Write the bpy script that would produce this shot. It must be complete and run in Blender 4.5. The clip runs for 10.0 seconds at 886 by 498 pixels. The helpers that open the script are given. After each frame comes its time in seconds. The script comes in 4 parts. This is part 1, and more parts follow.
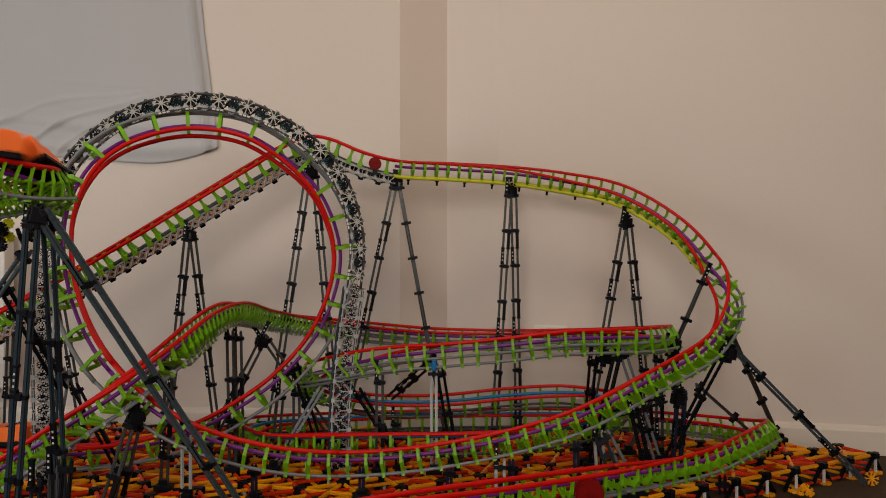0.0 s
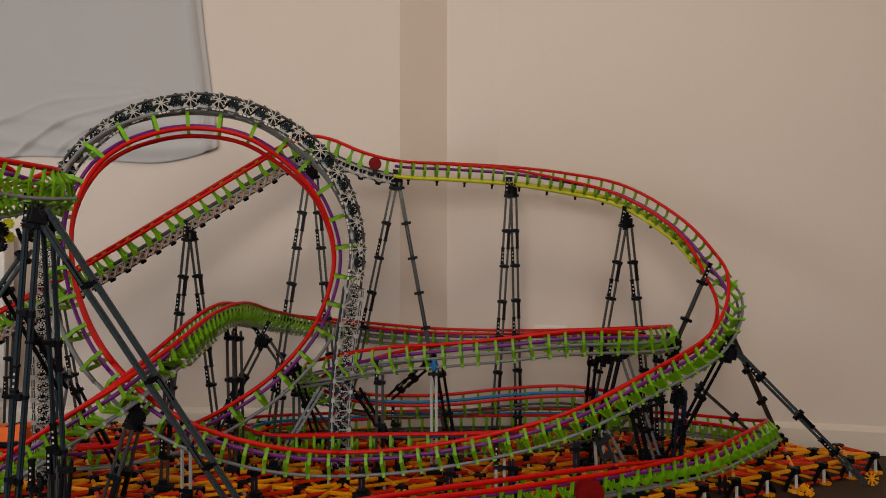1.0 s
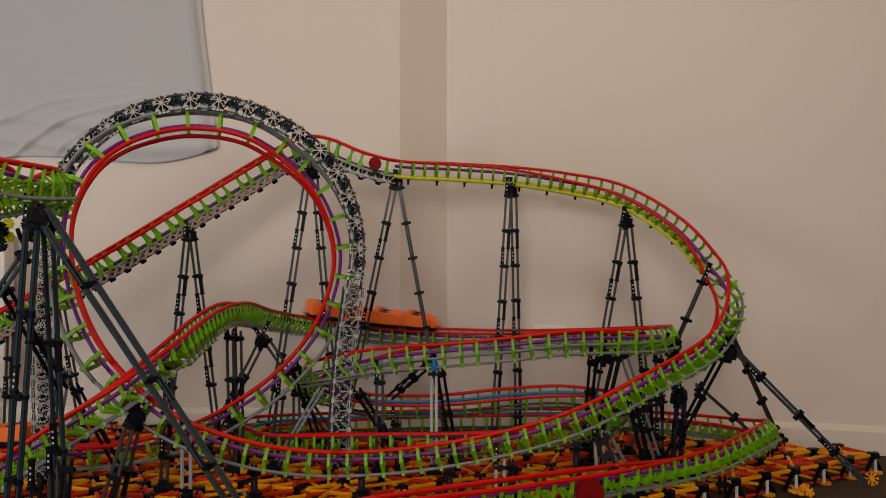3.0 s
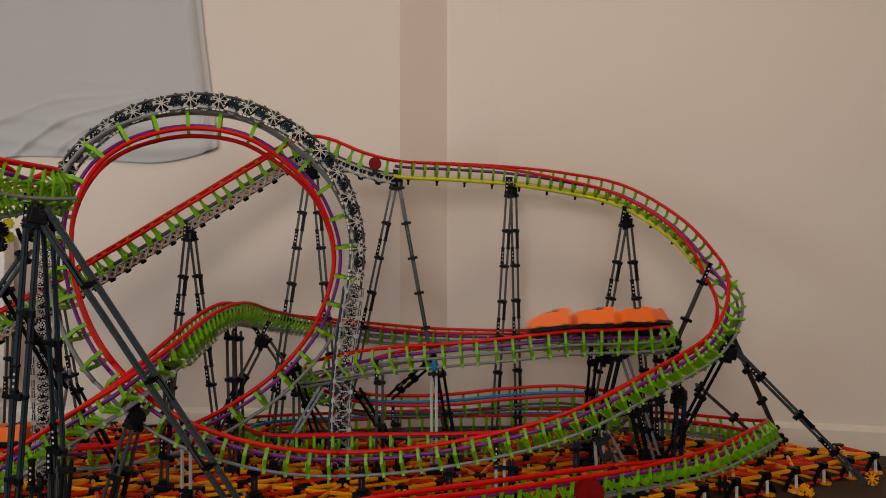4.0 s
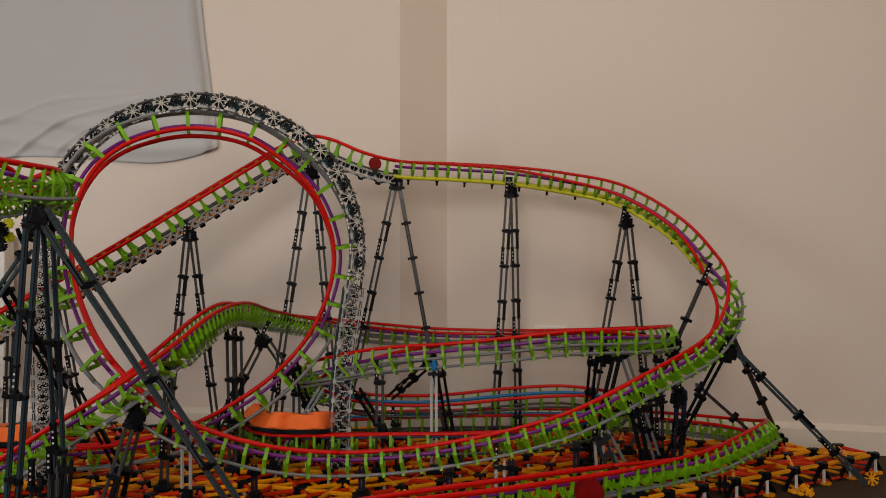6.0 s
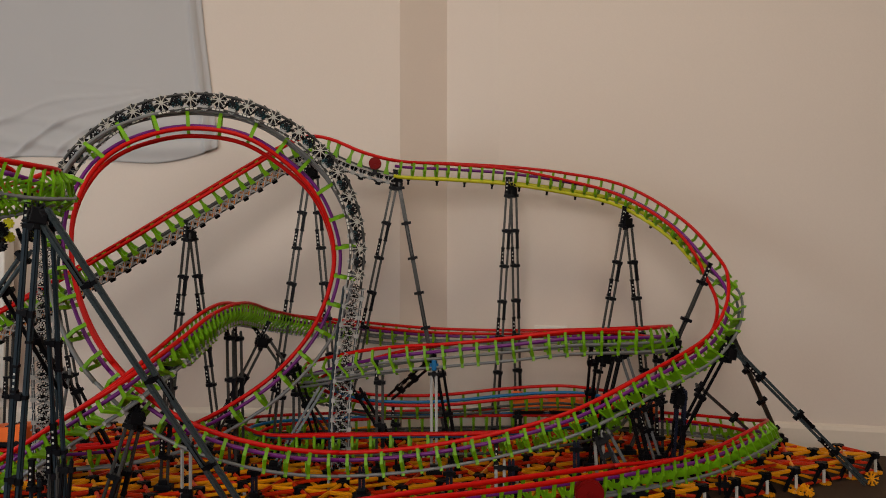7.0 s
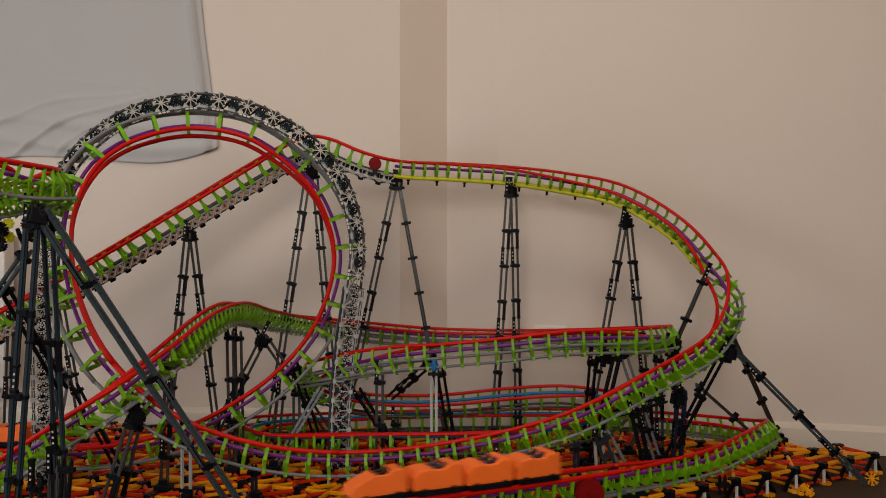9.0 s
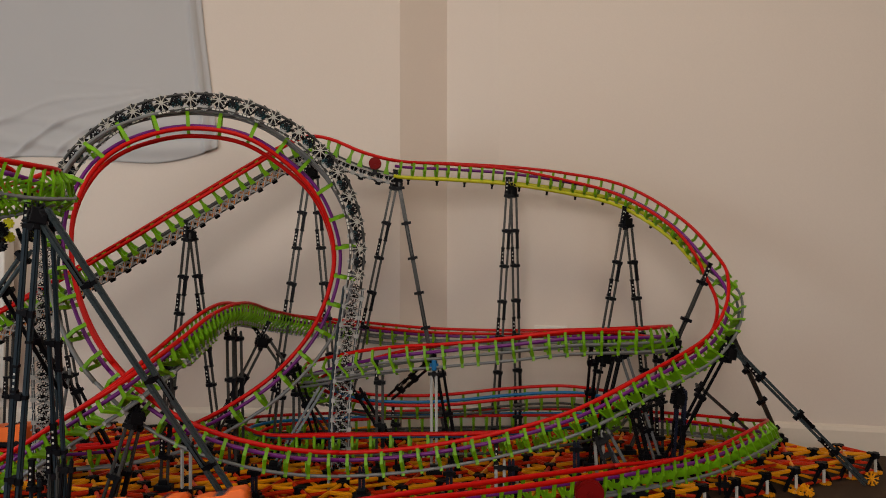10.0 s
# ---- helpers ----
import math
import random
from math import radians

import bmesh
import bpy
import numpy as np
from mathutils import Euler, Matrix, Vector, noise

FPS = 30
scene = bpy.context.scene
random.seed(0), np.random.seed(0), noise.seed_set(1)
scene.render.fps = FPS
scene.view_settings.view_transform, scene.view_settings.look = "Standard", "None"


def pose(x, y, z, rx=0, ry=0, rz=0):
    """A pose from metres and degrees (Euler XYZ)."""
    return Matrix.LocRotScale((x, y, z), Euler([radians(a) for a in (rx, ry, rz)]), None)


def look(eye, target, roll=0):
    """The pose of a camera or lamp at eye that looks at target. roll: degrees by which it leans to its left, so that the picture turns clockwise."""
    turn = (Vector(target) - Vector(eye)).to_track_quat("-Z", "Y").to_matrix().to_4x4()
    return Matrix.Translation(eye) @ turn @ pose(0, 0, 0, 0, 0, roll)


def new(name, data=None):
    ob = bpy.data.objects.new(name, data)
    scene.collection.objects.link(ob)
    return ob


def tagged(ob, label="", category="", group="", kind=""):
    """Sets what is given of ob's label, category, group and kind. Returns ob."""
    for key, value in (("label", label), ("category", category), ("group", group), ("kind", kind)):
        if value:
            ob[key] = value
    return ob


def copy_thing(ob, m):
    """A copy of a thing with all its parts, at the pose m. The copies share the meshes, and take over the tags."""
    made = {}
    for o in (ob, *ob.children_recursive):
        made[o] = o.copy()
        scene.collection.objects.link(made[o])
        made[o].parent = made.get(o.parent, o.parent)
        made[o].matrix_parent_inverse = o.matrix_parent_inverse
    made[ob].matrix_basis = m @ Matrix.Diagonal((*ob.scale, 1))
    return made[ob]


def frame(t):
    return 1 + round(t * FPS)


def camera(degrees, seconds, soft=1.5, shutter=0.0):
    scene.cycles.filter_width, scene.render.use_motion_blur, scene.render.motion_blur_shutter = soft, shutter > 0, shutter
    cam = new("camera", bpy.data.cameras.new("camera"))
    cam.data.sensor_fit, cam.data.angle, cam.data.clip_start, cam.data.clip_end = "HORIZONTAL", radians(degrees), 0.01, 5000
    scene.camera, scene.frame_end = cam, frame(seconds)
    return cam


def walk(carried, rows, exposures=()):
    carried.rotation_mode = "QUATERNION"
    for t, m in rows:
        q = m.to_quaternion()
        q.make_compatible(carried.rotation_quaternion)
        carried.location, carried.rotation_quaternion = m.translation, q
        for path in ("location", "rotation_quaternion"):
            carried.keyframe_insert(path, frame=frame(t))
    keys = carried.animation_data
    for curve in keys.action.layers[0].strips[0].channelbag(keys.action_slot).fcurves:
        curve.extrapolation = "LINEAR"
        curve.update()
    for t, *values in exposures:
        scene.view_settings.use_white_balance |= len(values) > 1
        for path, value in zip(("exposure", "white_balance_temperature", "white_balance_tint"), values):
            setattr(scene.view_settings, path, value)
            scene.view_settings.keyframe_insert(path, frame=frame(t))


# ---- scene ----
# ---- camera and its stand ----
cam = camera(58, 10.0, soft=1.0, shutter=0.55)
walk(cam, [(0.0, pose(0, 0, 0.61, 90, 0, 0)), (10.0, pose(0, 0, 0.61, 90, 0, 0))], exposures=[(0.0, 0.0), (10.0, 0.0)])

# ---- world and light ----
sky_world = bpy.data.worlds.new("sky_world")
scene.world = sky_world
sky_world.use_nodes = True
sky_nodes = sky_world.node_tree
sky = sky_nodes.nodes.new("ShaderNodeTexSky")
sky.sky_type, sky.sun_disc = "NISHITA", False
sky.sun_elevation, sky.sun_rotation = radians(35), radians(200)
sky_nodes.links.new(sky.outputs["Color"], sky_nodes.nodes["Background"].inputs["Color"])
sky_nodes.nodes["Background"].inputs["Strength"].default_value = 0.1


def area_lamp(name, m, width, height, power, colour):
    lamp = bpy.data.lights.new(name, "AREA")
    lamp.shape, lamp.size, lamp.size_y, lamp.energy, lamp.color = "RECTANGLE", width, height, power, colour
    ob = new(name, lamp)
    ob.matrix_world = m
    return ob


# daylight in the windows behind the camera and to the west, and the ceiling lamp
area_lamp("window_daylight", look((-0.6, -3.14, 1.55), (-0.6, 0.0, 1.55)), 1.75, 1.2, 72, (1.0, 0.925, 0.85))
area_lamp("west_daylight", look((-2.94, 0.4, 1.0), (0.0, 0.4, 1.0)), 1.15, 1.15, 32, (0.84, 0.94, 1.0))
area_lamp("ceiling_lamp_light", look((0.1, 1.1, 2.44), (0.1, 1.11, 0.0)), 0.36, 0.36, 12, (1.0, 0.86, 0.68))


# ---- materials ----
def material(name, colour, rough=0.4, metal=0.0, vary=0.12, grain=60.0, bump=0.15, stain=3.0, coat=0.0, gloss=0.28):
    """A procedural surface: broad and fine variation of colour and gloss, a fine relief, and a tint of its own for each piece."""
    m = bpy.data.materials.new(name)
    m.use_nodes = True
    t = m.node_tree
    n, link = t.nodes, t.links.new
    b = n["Principled BSDF"]
    b.inputs["Metallic"].default_value = metal
    b.inputs["Coat Weight"].default_value = coat
    b.inputs["Specular IOR Level"].default_value = gloss
    co = n.new("ShaderNodeTexCoord")
    broad, fine = n.new("ShaderNodeTexNoise"), n.new("ShaderNodeTexNoise")
    broad.inputs["Scale"].default_value, broad.inputs["Detail"].default_value = stain, 4
    fine.inputs["Scale"].default_value, fine.inputs["Detail"].default_value = grain, 3
    for x in (broad, fine):
        link(co.outputs["Object"], x.inputs["Vector"])
    info = n.new("ShaderNodeObjectInfo")
    add = n.new("ShaderNodeMath")
    add.operation = "ADD"
    link(broad.outputs["Fac"], add.inputs[0])
    link(fine.outputs["Fac"], add.inputs[1])
    add2 = n.new("ShaderNodeMath")
    add2.operation = "ADD"
    link(add.outputs[0], add2.inputs[0])
    link(info.outputs["Random"], add2.inputs[1])
    rng = n.new("ShaderNodeMapRange")
    rng.inputs["From Min"].default_value, rng.inputs["From Max"].default_value = 0.6, 2.4
    rng.inputs["To Min"].default_value, rng.inputs["To Max"].default_value = 1 - vary, 1 + vary
    link(add2.outputs[0], rng.inputs["Value"])
    mul = n.new("ShaderNodeVectorMath")
    mul.operation = "SCALE"
    mul.inputs[0].default_value = colour
    link(rng.outputs[0], mul.inputs["Scale"])
    link(mul.outputs[0], b.inputs["Base Color"])
    rr = n.new("ShaderNodeMapRange")
    rr.inputs["To Min"].default_value, rr.inputs["To Max"].default_value = max(0.05, rough - 0.1), min(1, rough + 0.12)
    link(fine.outputs["Fac"], rr.inputs["Value"])
    link(rr.outputs[0], b.inputs["Roughness"])
    bp = n.new("ShaderNodeBump")
    bp.inputs["Strength"].default_value, bp.inputs["Distance"].default_value = bump, 0.001
    link(fine.outputs["Fac"], bp.inputs["Height"])
    link(bp.outputs[0], b.inputs["Normal"])
    return m


RED = material("red_plastic_tube", (0.50, 0.004, 0.002), 0.40, gloss=0.16)
PURPLE = material("purple_plastic_tube", (0.16, 0.013, 0.19), 0.35)
BLUE = material("blue_plastic_tube", (0.003, 0.13, 0.33), 0.35)
GREEN = material("lime_green_plastic", (0.155, 0.37, 0.004), 0.42, vary=0.18)
GREY = material("grey_plastic_rod", (0.17, 0.175, 0.18), 0.35)
PALE = material("pale_grey_plastic", (0.38, 0.38, 0.37), 0.4)
SLATE = material("slate_grey_plastic_rod", (0.048, 0.047, 0.045), 0.34, vary=0.2, gloss=0.25)
BLUEGREY = material("blue_grey_plastic_rod", (0.046, 0.062, 0.070), 0.3, vary=0.15)
NIGHT = material("dark_blue_grey_plastic_rod", (0.022, 0.034, 0.045), 0.34, vary=0.2, gloss=0.2)
DARK_RED = material("dark_red_plastic", (0.17, 0.003, 0.003), 0.5, gloss=0.08)
BLACK = material("black_plastic_connector", (0.005, 0.005, 0.007), 0.45, vary=0.2, gloss=0.10)
WHITE = material("white_plastic_connector", (0.62, 0.60, 0.55), 0.4)
STAR = material("off_white_plastic_star", (0.47, 0.45, 0.40), 0.45, vary=0.15)
TEAL = material("dark_teal_plastic", (0.008, 0.07, 0.09), 0.35)
NAVY = material("navy_blue_plastic", (0.011, 0.016, 0.036), 0.35)
LIME_YELLOW = material("yellow_green_plastic_rod", (0.52, 0.50, 0.012), 0.35)
YELLOW = material("yellow_plastic_rod", (0.80, 0.32, 0.004), 0.35, vary=0.18)
ORANGE_ROD = material("orange_red_plastic_rod", (0.58, 0.030, 0.002), 0.35, vary=0.22)
ORANGE = material("orange_plastic_shell", (0.95, 0.17, 0.022), 0.45)
RUST = material("tan_orange_plastic", (0.52, 0.16, 0.014), 0.4)
WALL = material("cream_wall_paint", (0.68, 0.585, 0.515), 0.8, vary=0.05, grain=180, bump=0.25, stain=1.2)
TRIM = material("white_gloss_trim", (0.70, 0.61, 0.52), 0.45, vary=0.05, grain=120, stain=2)
CEIL = material("white_ceiling_paint", (0.75, 0.72, 0.68), 0.9, vary=0.04, grain=150)
CARPET = material("brown_carpet", (0.042, 0.023, 0.011), 0.95, vary=0.3, grain=400, bump=0.8)
CLOTH = material("grey_white_cotton_sheet", (0.47, 0.455, 0.455), 0.9, vary=0.05, grain=500, bump=0.2)
SOCKET = material("white_socket_plastic", (0.72, 0.68, 0.62), 0.35, vary=0.03)
GLASS = material("lamp_opal", (0.9, 0.85, 0.75), 0.3)


# ---- mesh tools ----
def mesh_of(name, verts, faces, mat, smooth=False):
    me = bpy.data.meshes.new(name)
    me.from_pydata([tuple(v) for v in verts], [], faces)
    me.materials.append(mat)
    if smooth:
        me.shade_smooth()
    me.update()
    return me


def part(name, me, parent, label="", m=None, kind=""):
    ob = new(name, me)
    ob.parent = parent
    if m is not None:
        ob.matrix_local = m
    return tagged(ob, label=label, kind=kind)


def thing(name, at, label, category, group="", kind=""):
    ob = new(name)
    ob.empty_display_size = 0.05
    ob.matrix_world = Matrix.Translation(at)
    return tagged(ob, label, category, group, kind)


class Build:
    """Gathers vertices and faces of one mesh."""

    def __init__(self):
        self.v, self.f = [], []

    def add(self, verts, faces, m=None):
        k = len(self.v)
        self.v += [tuple(m @ Vector(p)) if m is not None else tuple(p) for p in verts]
        self.f += [tuple(i + k for i in face) for face in faces]
        return self

    def box(self, x0, x1, y0, y1, z0, z1, m=None, cut=0.0):
        if not cut:
            v = [(x, y, z) for x in (x0, x1) for y in (y0, y1) for z in (z0, z1)]
            return self.add(v, [(0, 1, 3, 2), (4, 6, 7, 5), (0, 4, 5, 1), (2, 3, 7, 6), (0, 2, 6, 4), (1, 5, 7, 3)], m)
        bm = bmesh.new()
        bmesh.ops.create_cube(bm, size=1, matrix=Matrix.LocRotScale(((x0 + x1) / 2, (y0 + y1) / 2, (z0 + z1) / 2), None, (x1 - x0, y1 - y0, z1 - z0)))
        bmesh.ops.bevel(bm, geom=bm.edges[:], offset=cut, segments=2, affect="EDGES", profile=0.6)
        bm.verts.index_update()
        self.add([v.co[:] for v in bm.verts], [tuple(v.index for v in f.verts) for f in bm.faces], m)
        bm.free()
        return self

    def prism(self, outline, z0, z1, m=None):
        """An outline in x, y, counter-clockwise, drawn up from z0 to z1."""
        n = len(outline)
        v = [(x, y, z0) for x, y in outline] + [(x, y, z1) for x, y in outline]
        f = [tuple(range(n - 1, -1, -1)), tuple(range(n, 2 * n))] + [(i, (i + 1) % n, n + (i + 1) % n, n + i) for i in range(n)]
        return self.add(v, f, m)

    def mesh(self, name, mat, smooth=False):
        return mesh_of(name, self.v, self.f, mat, smooth)


def tube_data(pts, radius, sides=8):
    """A round tube along points, with caps."""
    pts = np.asarray(pts, float)
    tan = np.gradient(pts, axis=0)
    tan /= np.linalg.norm(tan, axis=1)[:, None]
    side = np.cross(tan[0], (0.3, 0.2, 0.93))
    v, f = [], []
    for i, (p, t) in enumerate(zip(pts, tan)):
        side = side - t * np.dot(side, t)
        side /= np.linalg.norm(side)
        up = np.cross(side, t)
        for k in range(sides):
            a = 2 * math.pi * k / sides
            v.append(p + radius * (math.cos(a) * side + math.sin(a) * up))
        if i:
            b = (i - 1) * sides
            f += [(b + k, b + (k + 1) % sides, b + sides + (k + 1) % sides, b + sides + k) for k in range(sides)]
    f += [tuple(range(sides - 1, -1, -1)), tuple(range(len(v) - sides, len(v)))]
    return v, f


def along(a, b, twist=0.0):
    """A matrix that lays local z from a to b."""
    a, b = Vector(a), Vector(b)
    q = (b - a).to_track_quat("Z", "Y")
    return Matrix.Translation(a) @ q.to_matrix().to_4x4() @ Matrix.Rotation(twist, 4, "Z")


def ribbed(r, w):
    """The cross-shaped section of a construction-toy rod."""
    return [(r, -w), (r, w), (w, w), (w, r), (-w, r), (-w, w), (-r, w), (-r, -w), (-w, -w), (-w, -r), (w, -r), (w, -w)]


ROD_MESHES = {}


def rod_mesh(length, mat, r=0.0032):
    """A ribbed rod of one length and colour, with plain round ends; shared."""
    key = (round(length, 3), mat.name, r)
    if key not in ROD_MESHES:
        b = Build()
        b.prism(ribbed(r, r * 0.42), 0.004, length - 0.004)
        ends = [(r * 0.8 * math.cos(k * math.pi / 4), r * 0.8 * math.sin(k * math.pi / 4)) for k in range(8)]
        b.prism(ends, 0, 0.006).prism(ends, length - 0.006, length)
        ROD_MESHES[key] = b.mesh("rod", mat)
    return ROD_MESHES[key]


def star_outline(radius, angles, closed, w=0.0012, end=0.0034, hub=0.0052):
    """The outline of a flat star connector: T-ended spokes round a hub."""
    o = []
    for a in angles:
        c, s = math.cos(a), math.sin(a)
        for r, k in ((hub, -w), (radius - 0.0035, -w), (radius - 0.0035, -end), (radius, -end), (radius, -end + 0.002), (radius - 0.002, -w), (radius - 0.002, w), (radius, end - 0.002), (radius, end), (radius - 0.0035, end), (radius - 0.0035, w), (hub, w)):
            o.append((r * c - k * s, r * s + k * c))
    if not closed:
        o += [(-hub * 1.06, -hub * 0.58), (-hub * 0.48, -hub * 1.1), (hub * 0.48, -hub * 1.1), (hub * 1.06, -hub * 0.58)]
    return o


def snowflake(mat, radius=0.0135, thick=0.006, spokes=8, name="connector"):
    """A flat connector with T-ended spokes all round, in local x, y."""
    o = star_outline(radius, [2 * math.pi * k / spokes for k in range(spokes)], True)
    return Build().prism(o, -thick / 2, thick / 2).mesh(name, mat)


def spline(rows, per=16):
    """A smooth line through rows of place and up direction."""
    p = np.array(rows, float)
    q = np.vstack([2 * p[0] - p[1], p, 2 * p[-1] - p[-2]])
    out = []
    for i in range(len(p) - 1):
        four = q[i:i + 4]
        k = [0.0]
        for a, b in zip(four, four[1:]):
            k.append(k[-1] + max(np.linalg.norm((b - a)[:3]), 1e-6) ** 0.5)
        for j in range(per):
            t = k[1] + (k[2] - k[1]) * j / per

            def mix(a, b, ta, tb):
                return (tb - t) / (tb - ta) * a + (t - ta) / (tb - ta) * b
            a1, a2, a3 = (mix(four[n], four[n + 1], k[n], k[n + 1]) for n in range(3))
            out.append(mix(mix(a1, a2, k[0], k[2]), mix(a2, a3, k[1], k[3]), k[1], k[2]))
    out.append(p[-1])
    return np.array(out)


class Line:
    """A track's line by its length: place, direction, up and side at s metres."""

    def __init__(self, rows):
        c = spline(rows)
        self.p = c[:, :3]
        self.s = np.concatenate([[0], np.cumsum(np.linalg.norm(np.diff(self.p, axis=0), axis=1))])
        self.length = self.s[-1]
        self.u = c[:, 3:]

    def at(self, s):
        s = min(max(s, 0.0), self.length)

        def get(x, w):
            return np.array([np.interp(x, self.s, w[:, i]) for i in range(3)])
        p = get(s, self.p)
        t = get(min(s + 0.02, self.length), self.p) - get(max(s - 0.02, 0), self.p)
        t /= np.linalg.norm(t)
        u = get(s, self.u)
        u -= t * np.dot(u, t)
        u /= np.linalg.norm(u)
        return p, t, u, np.cross(t, u)

    def offset(self, side, up, s0=0.0, s1=None, step=0.02):
        s1 = self.length if s1 is None else s1
        out = []
        for s in np.linspace(s0, s1, max(3, int((s1 - s0) / step))):
            p, t, u, r = self.at(s)
            out.append(p + r * side + u * up)
        return out


GAUGE = 0.054
TIES = {}


def tie_mesh(drop, broad=0.0043, slender=False, plate=False, sweep=0.0):
    """A forked tie plate: upright arms under the rails that draw in to the spine, a notch for the middle tube. Local x to the side, y along, z up."""
    key = (round(drop, 3), broad, slender, plate, round(sweep, 3))
    if key not in TIES:
        waist = -drop * 0.52
        m = Matrix(((1, 0, 0, 0), (0, 0, -1, 0), (0, 1, 0, 0), (0, 0, 0, 1)))
        bm = bmesh.new()
        bd = Build()
        if slender:
            # a thin cross bar with a post for the middle tube, and a foot on the spine
            bar = [(0.026, waist - 0.001), (0.026, waist + 0.004), (0.004, waist + 0.004), (0.003, -0.018)]
            foot = [(-0.0115, -drop - 0.005), (0.0115, -drop - 0.005), (0.0135, -drop + 0.004), (-0.0135, -drop + 0.004)]
            bd.prism(bar + [(-x, z) for x, z in reversed(bar)], -broad * 0.5, broad * 0.5, m).prism(foot, -broad * 0.7, broad * 0.7, m)
        else:
            # a web between the elbows, notched for the middle tube; deep on the broad plates
            low = -drop + 0.002 if plate else waist - 0.013
            edge = 0.0112 if plate else 0.0190
            bar = [(edge, low), (0.0262, waist), (0.0256, waist * 0.62), (0.0170, waist * 0.92), (0.004, waist * 1.04), (0.003, -0.018)]
            bd.prism(bar + [(-x, z) for x, z in reversed(bar)], -broad * 0.35, broad * 0.35, m)
        # the thick outer flange of each arm: a rail clip, a straight arm, an elbow, and a foot on the spine
        for k in (-1, 1):
            o = [(0.0240, 0.001), (0.0256, -0.009), (0.0252, waist + 0.002), (0.0095, -drop + 0.003), (0.0085, -drop - 0.006), (0.0135, -drop - 0.007), (0.0138, -drop + 0.003), (0.0292, waist - 0.001), (0.0296, -0.009), (0.0310, 0.001)]
            o = [(k * x, z) for x, z in o]
            if k > 0:
                o.reverse()
            bd.prism(o, -broad, broad, m)
        # the plate leans one way along the track down to the elbow, and the other way below it
        bd.v = [(x, y + sweep * (-0.3 * min(1.0, max(0.0, z / waist)) + min(1.0, max(0.0, (waist - z) / (drop + waist)))), z) for x, y, z in bd.v]
        me = bd.mesh("tie", GREEN)
        bm.from_mesh(me)
        bmesh.ops.triangulate(bm, faces=[f for f in bm.faces if len(f.verts) > 4])
        bmesh.ops.recalc_face_normals(bm, faces=bm.faces)
        bm.to_mesh(me)
        bm.free()
        TIES[key] = me
    return TIES[key]


def boot_mesh(drop):
    """A tie of two waisted arms with feet that flare along the track, and a bar between."""
    if "boot" not in TIES:
        arm = [(-0.0055, 0.001), (-0.0040, -0.010), (-0.0035, -0.020), (-0.0050, -0.030), (-0.0060, -drop - 0.004), (0.0110, -drop - 0.004), (0.0095, -drop + 0.001), (0.0045, -0.026), (0.0030, -0.018), (0.0035, -0.009), (0.0055, 0.001)]
        turn = Matrix(((0, 0, 1, 0), (1, 0, 0, 0), (0, 1, 0, 0), (0, 0, 0, 1)))
        bd = Build()
        for x in (-0.0225, 0.0225):
            bd.prism(arm, x - 0.004, x + 0.004, turn)
        bd.box(-0.019, 0.019, -0.004, 0.007, -drop - 0.004, -drop + 0.004)
        me = bd.mesh("tie", GREEN)
        bm = bmesh.new()
        bm.from_mesh(me)
        bmesh.ops.triangulate(bm, faces=[f for f in bm.faces if len(f.verts) > 4])
        bmesh.ops.recalc_face_normals(bm, faces=bm.faces)
        bm.to_mesh(me)
        bm.free()
        TIES["boot"] = me
    return TIES["boot"]


SPINE_CLIP = Build().box(-0.014, 0.014, -0.003, 0.003, -0.0045, 0.0045, cut=0.001).box(-0.003, 0.003, -0.0035, 0.0035, -0.011, -0.004).mesh("clip", PALE)


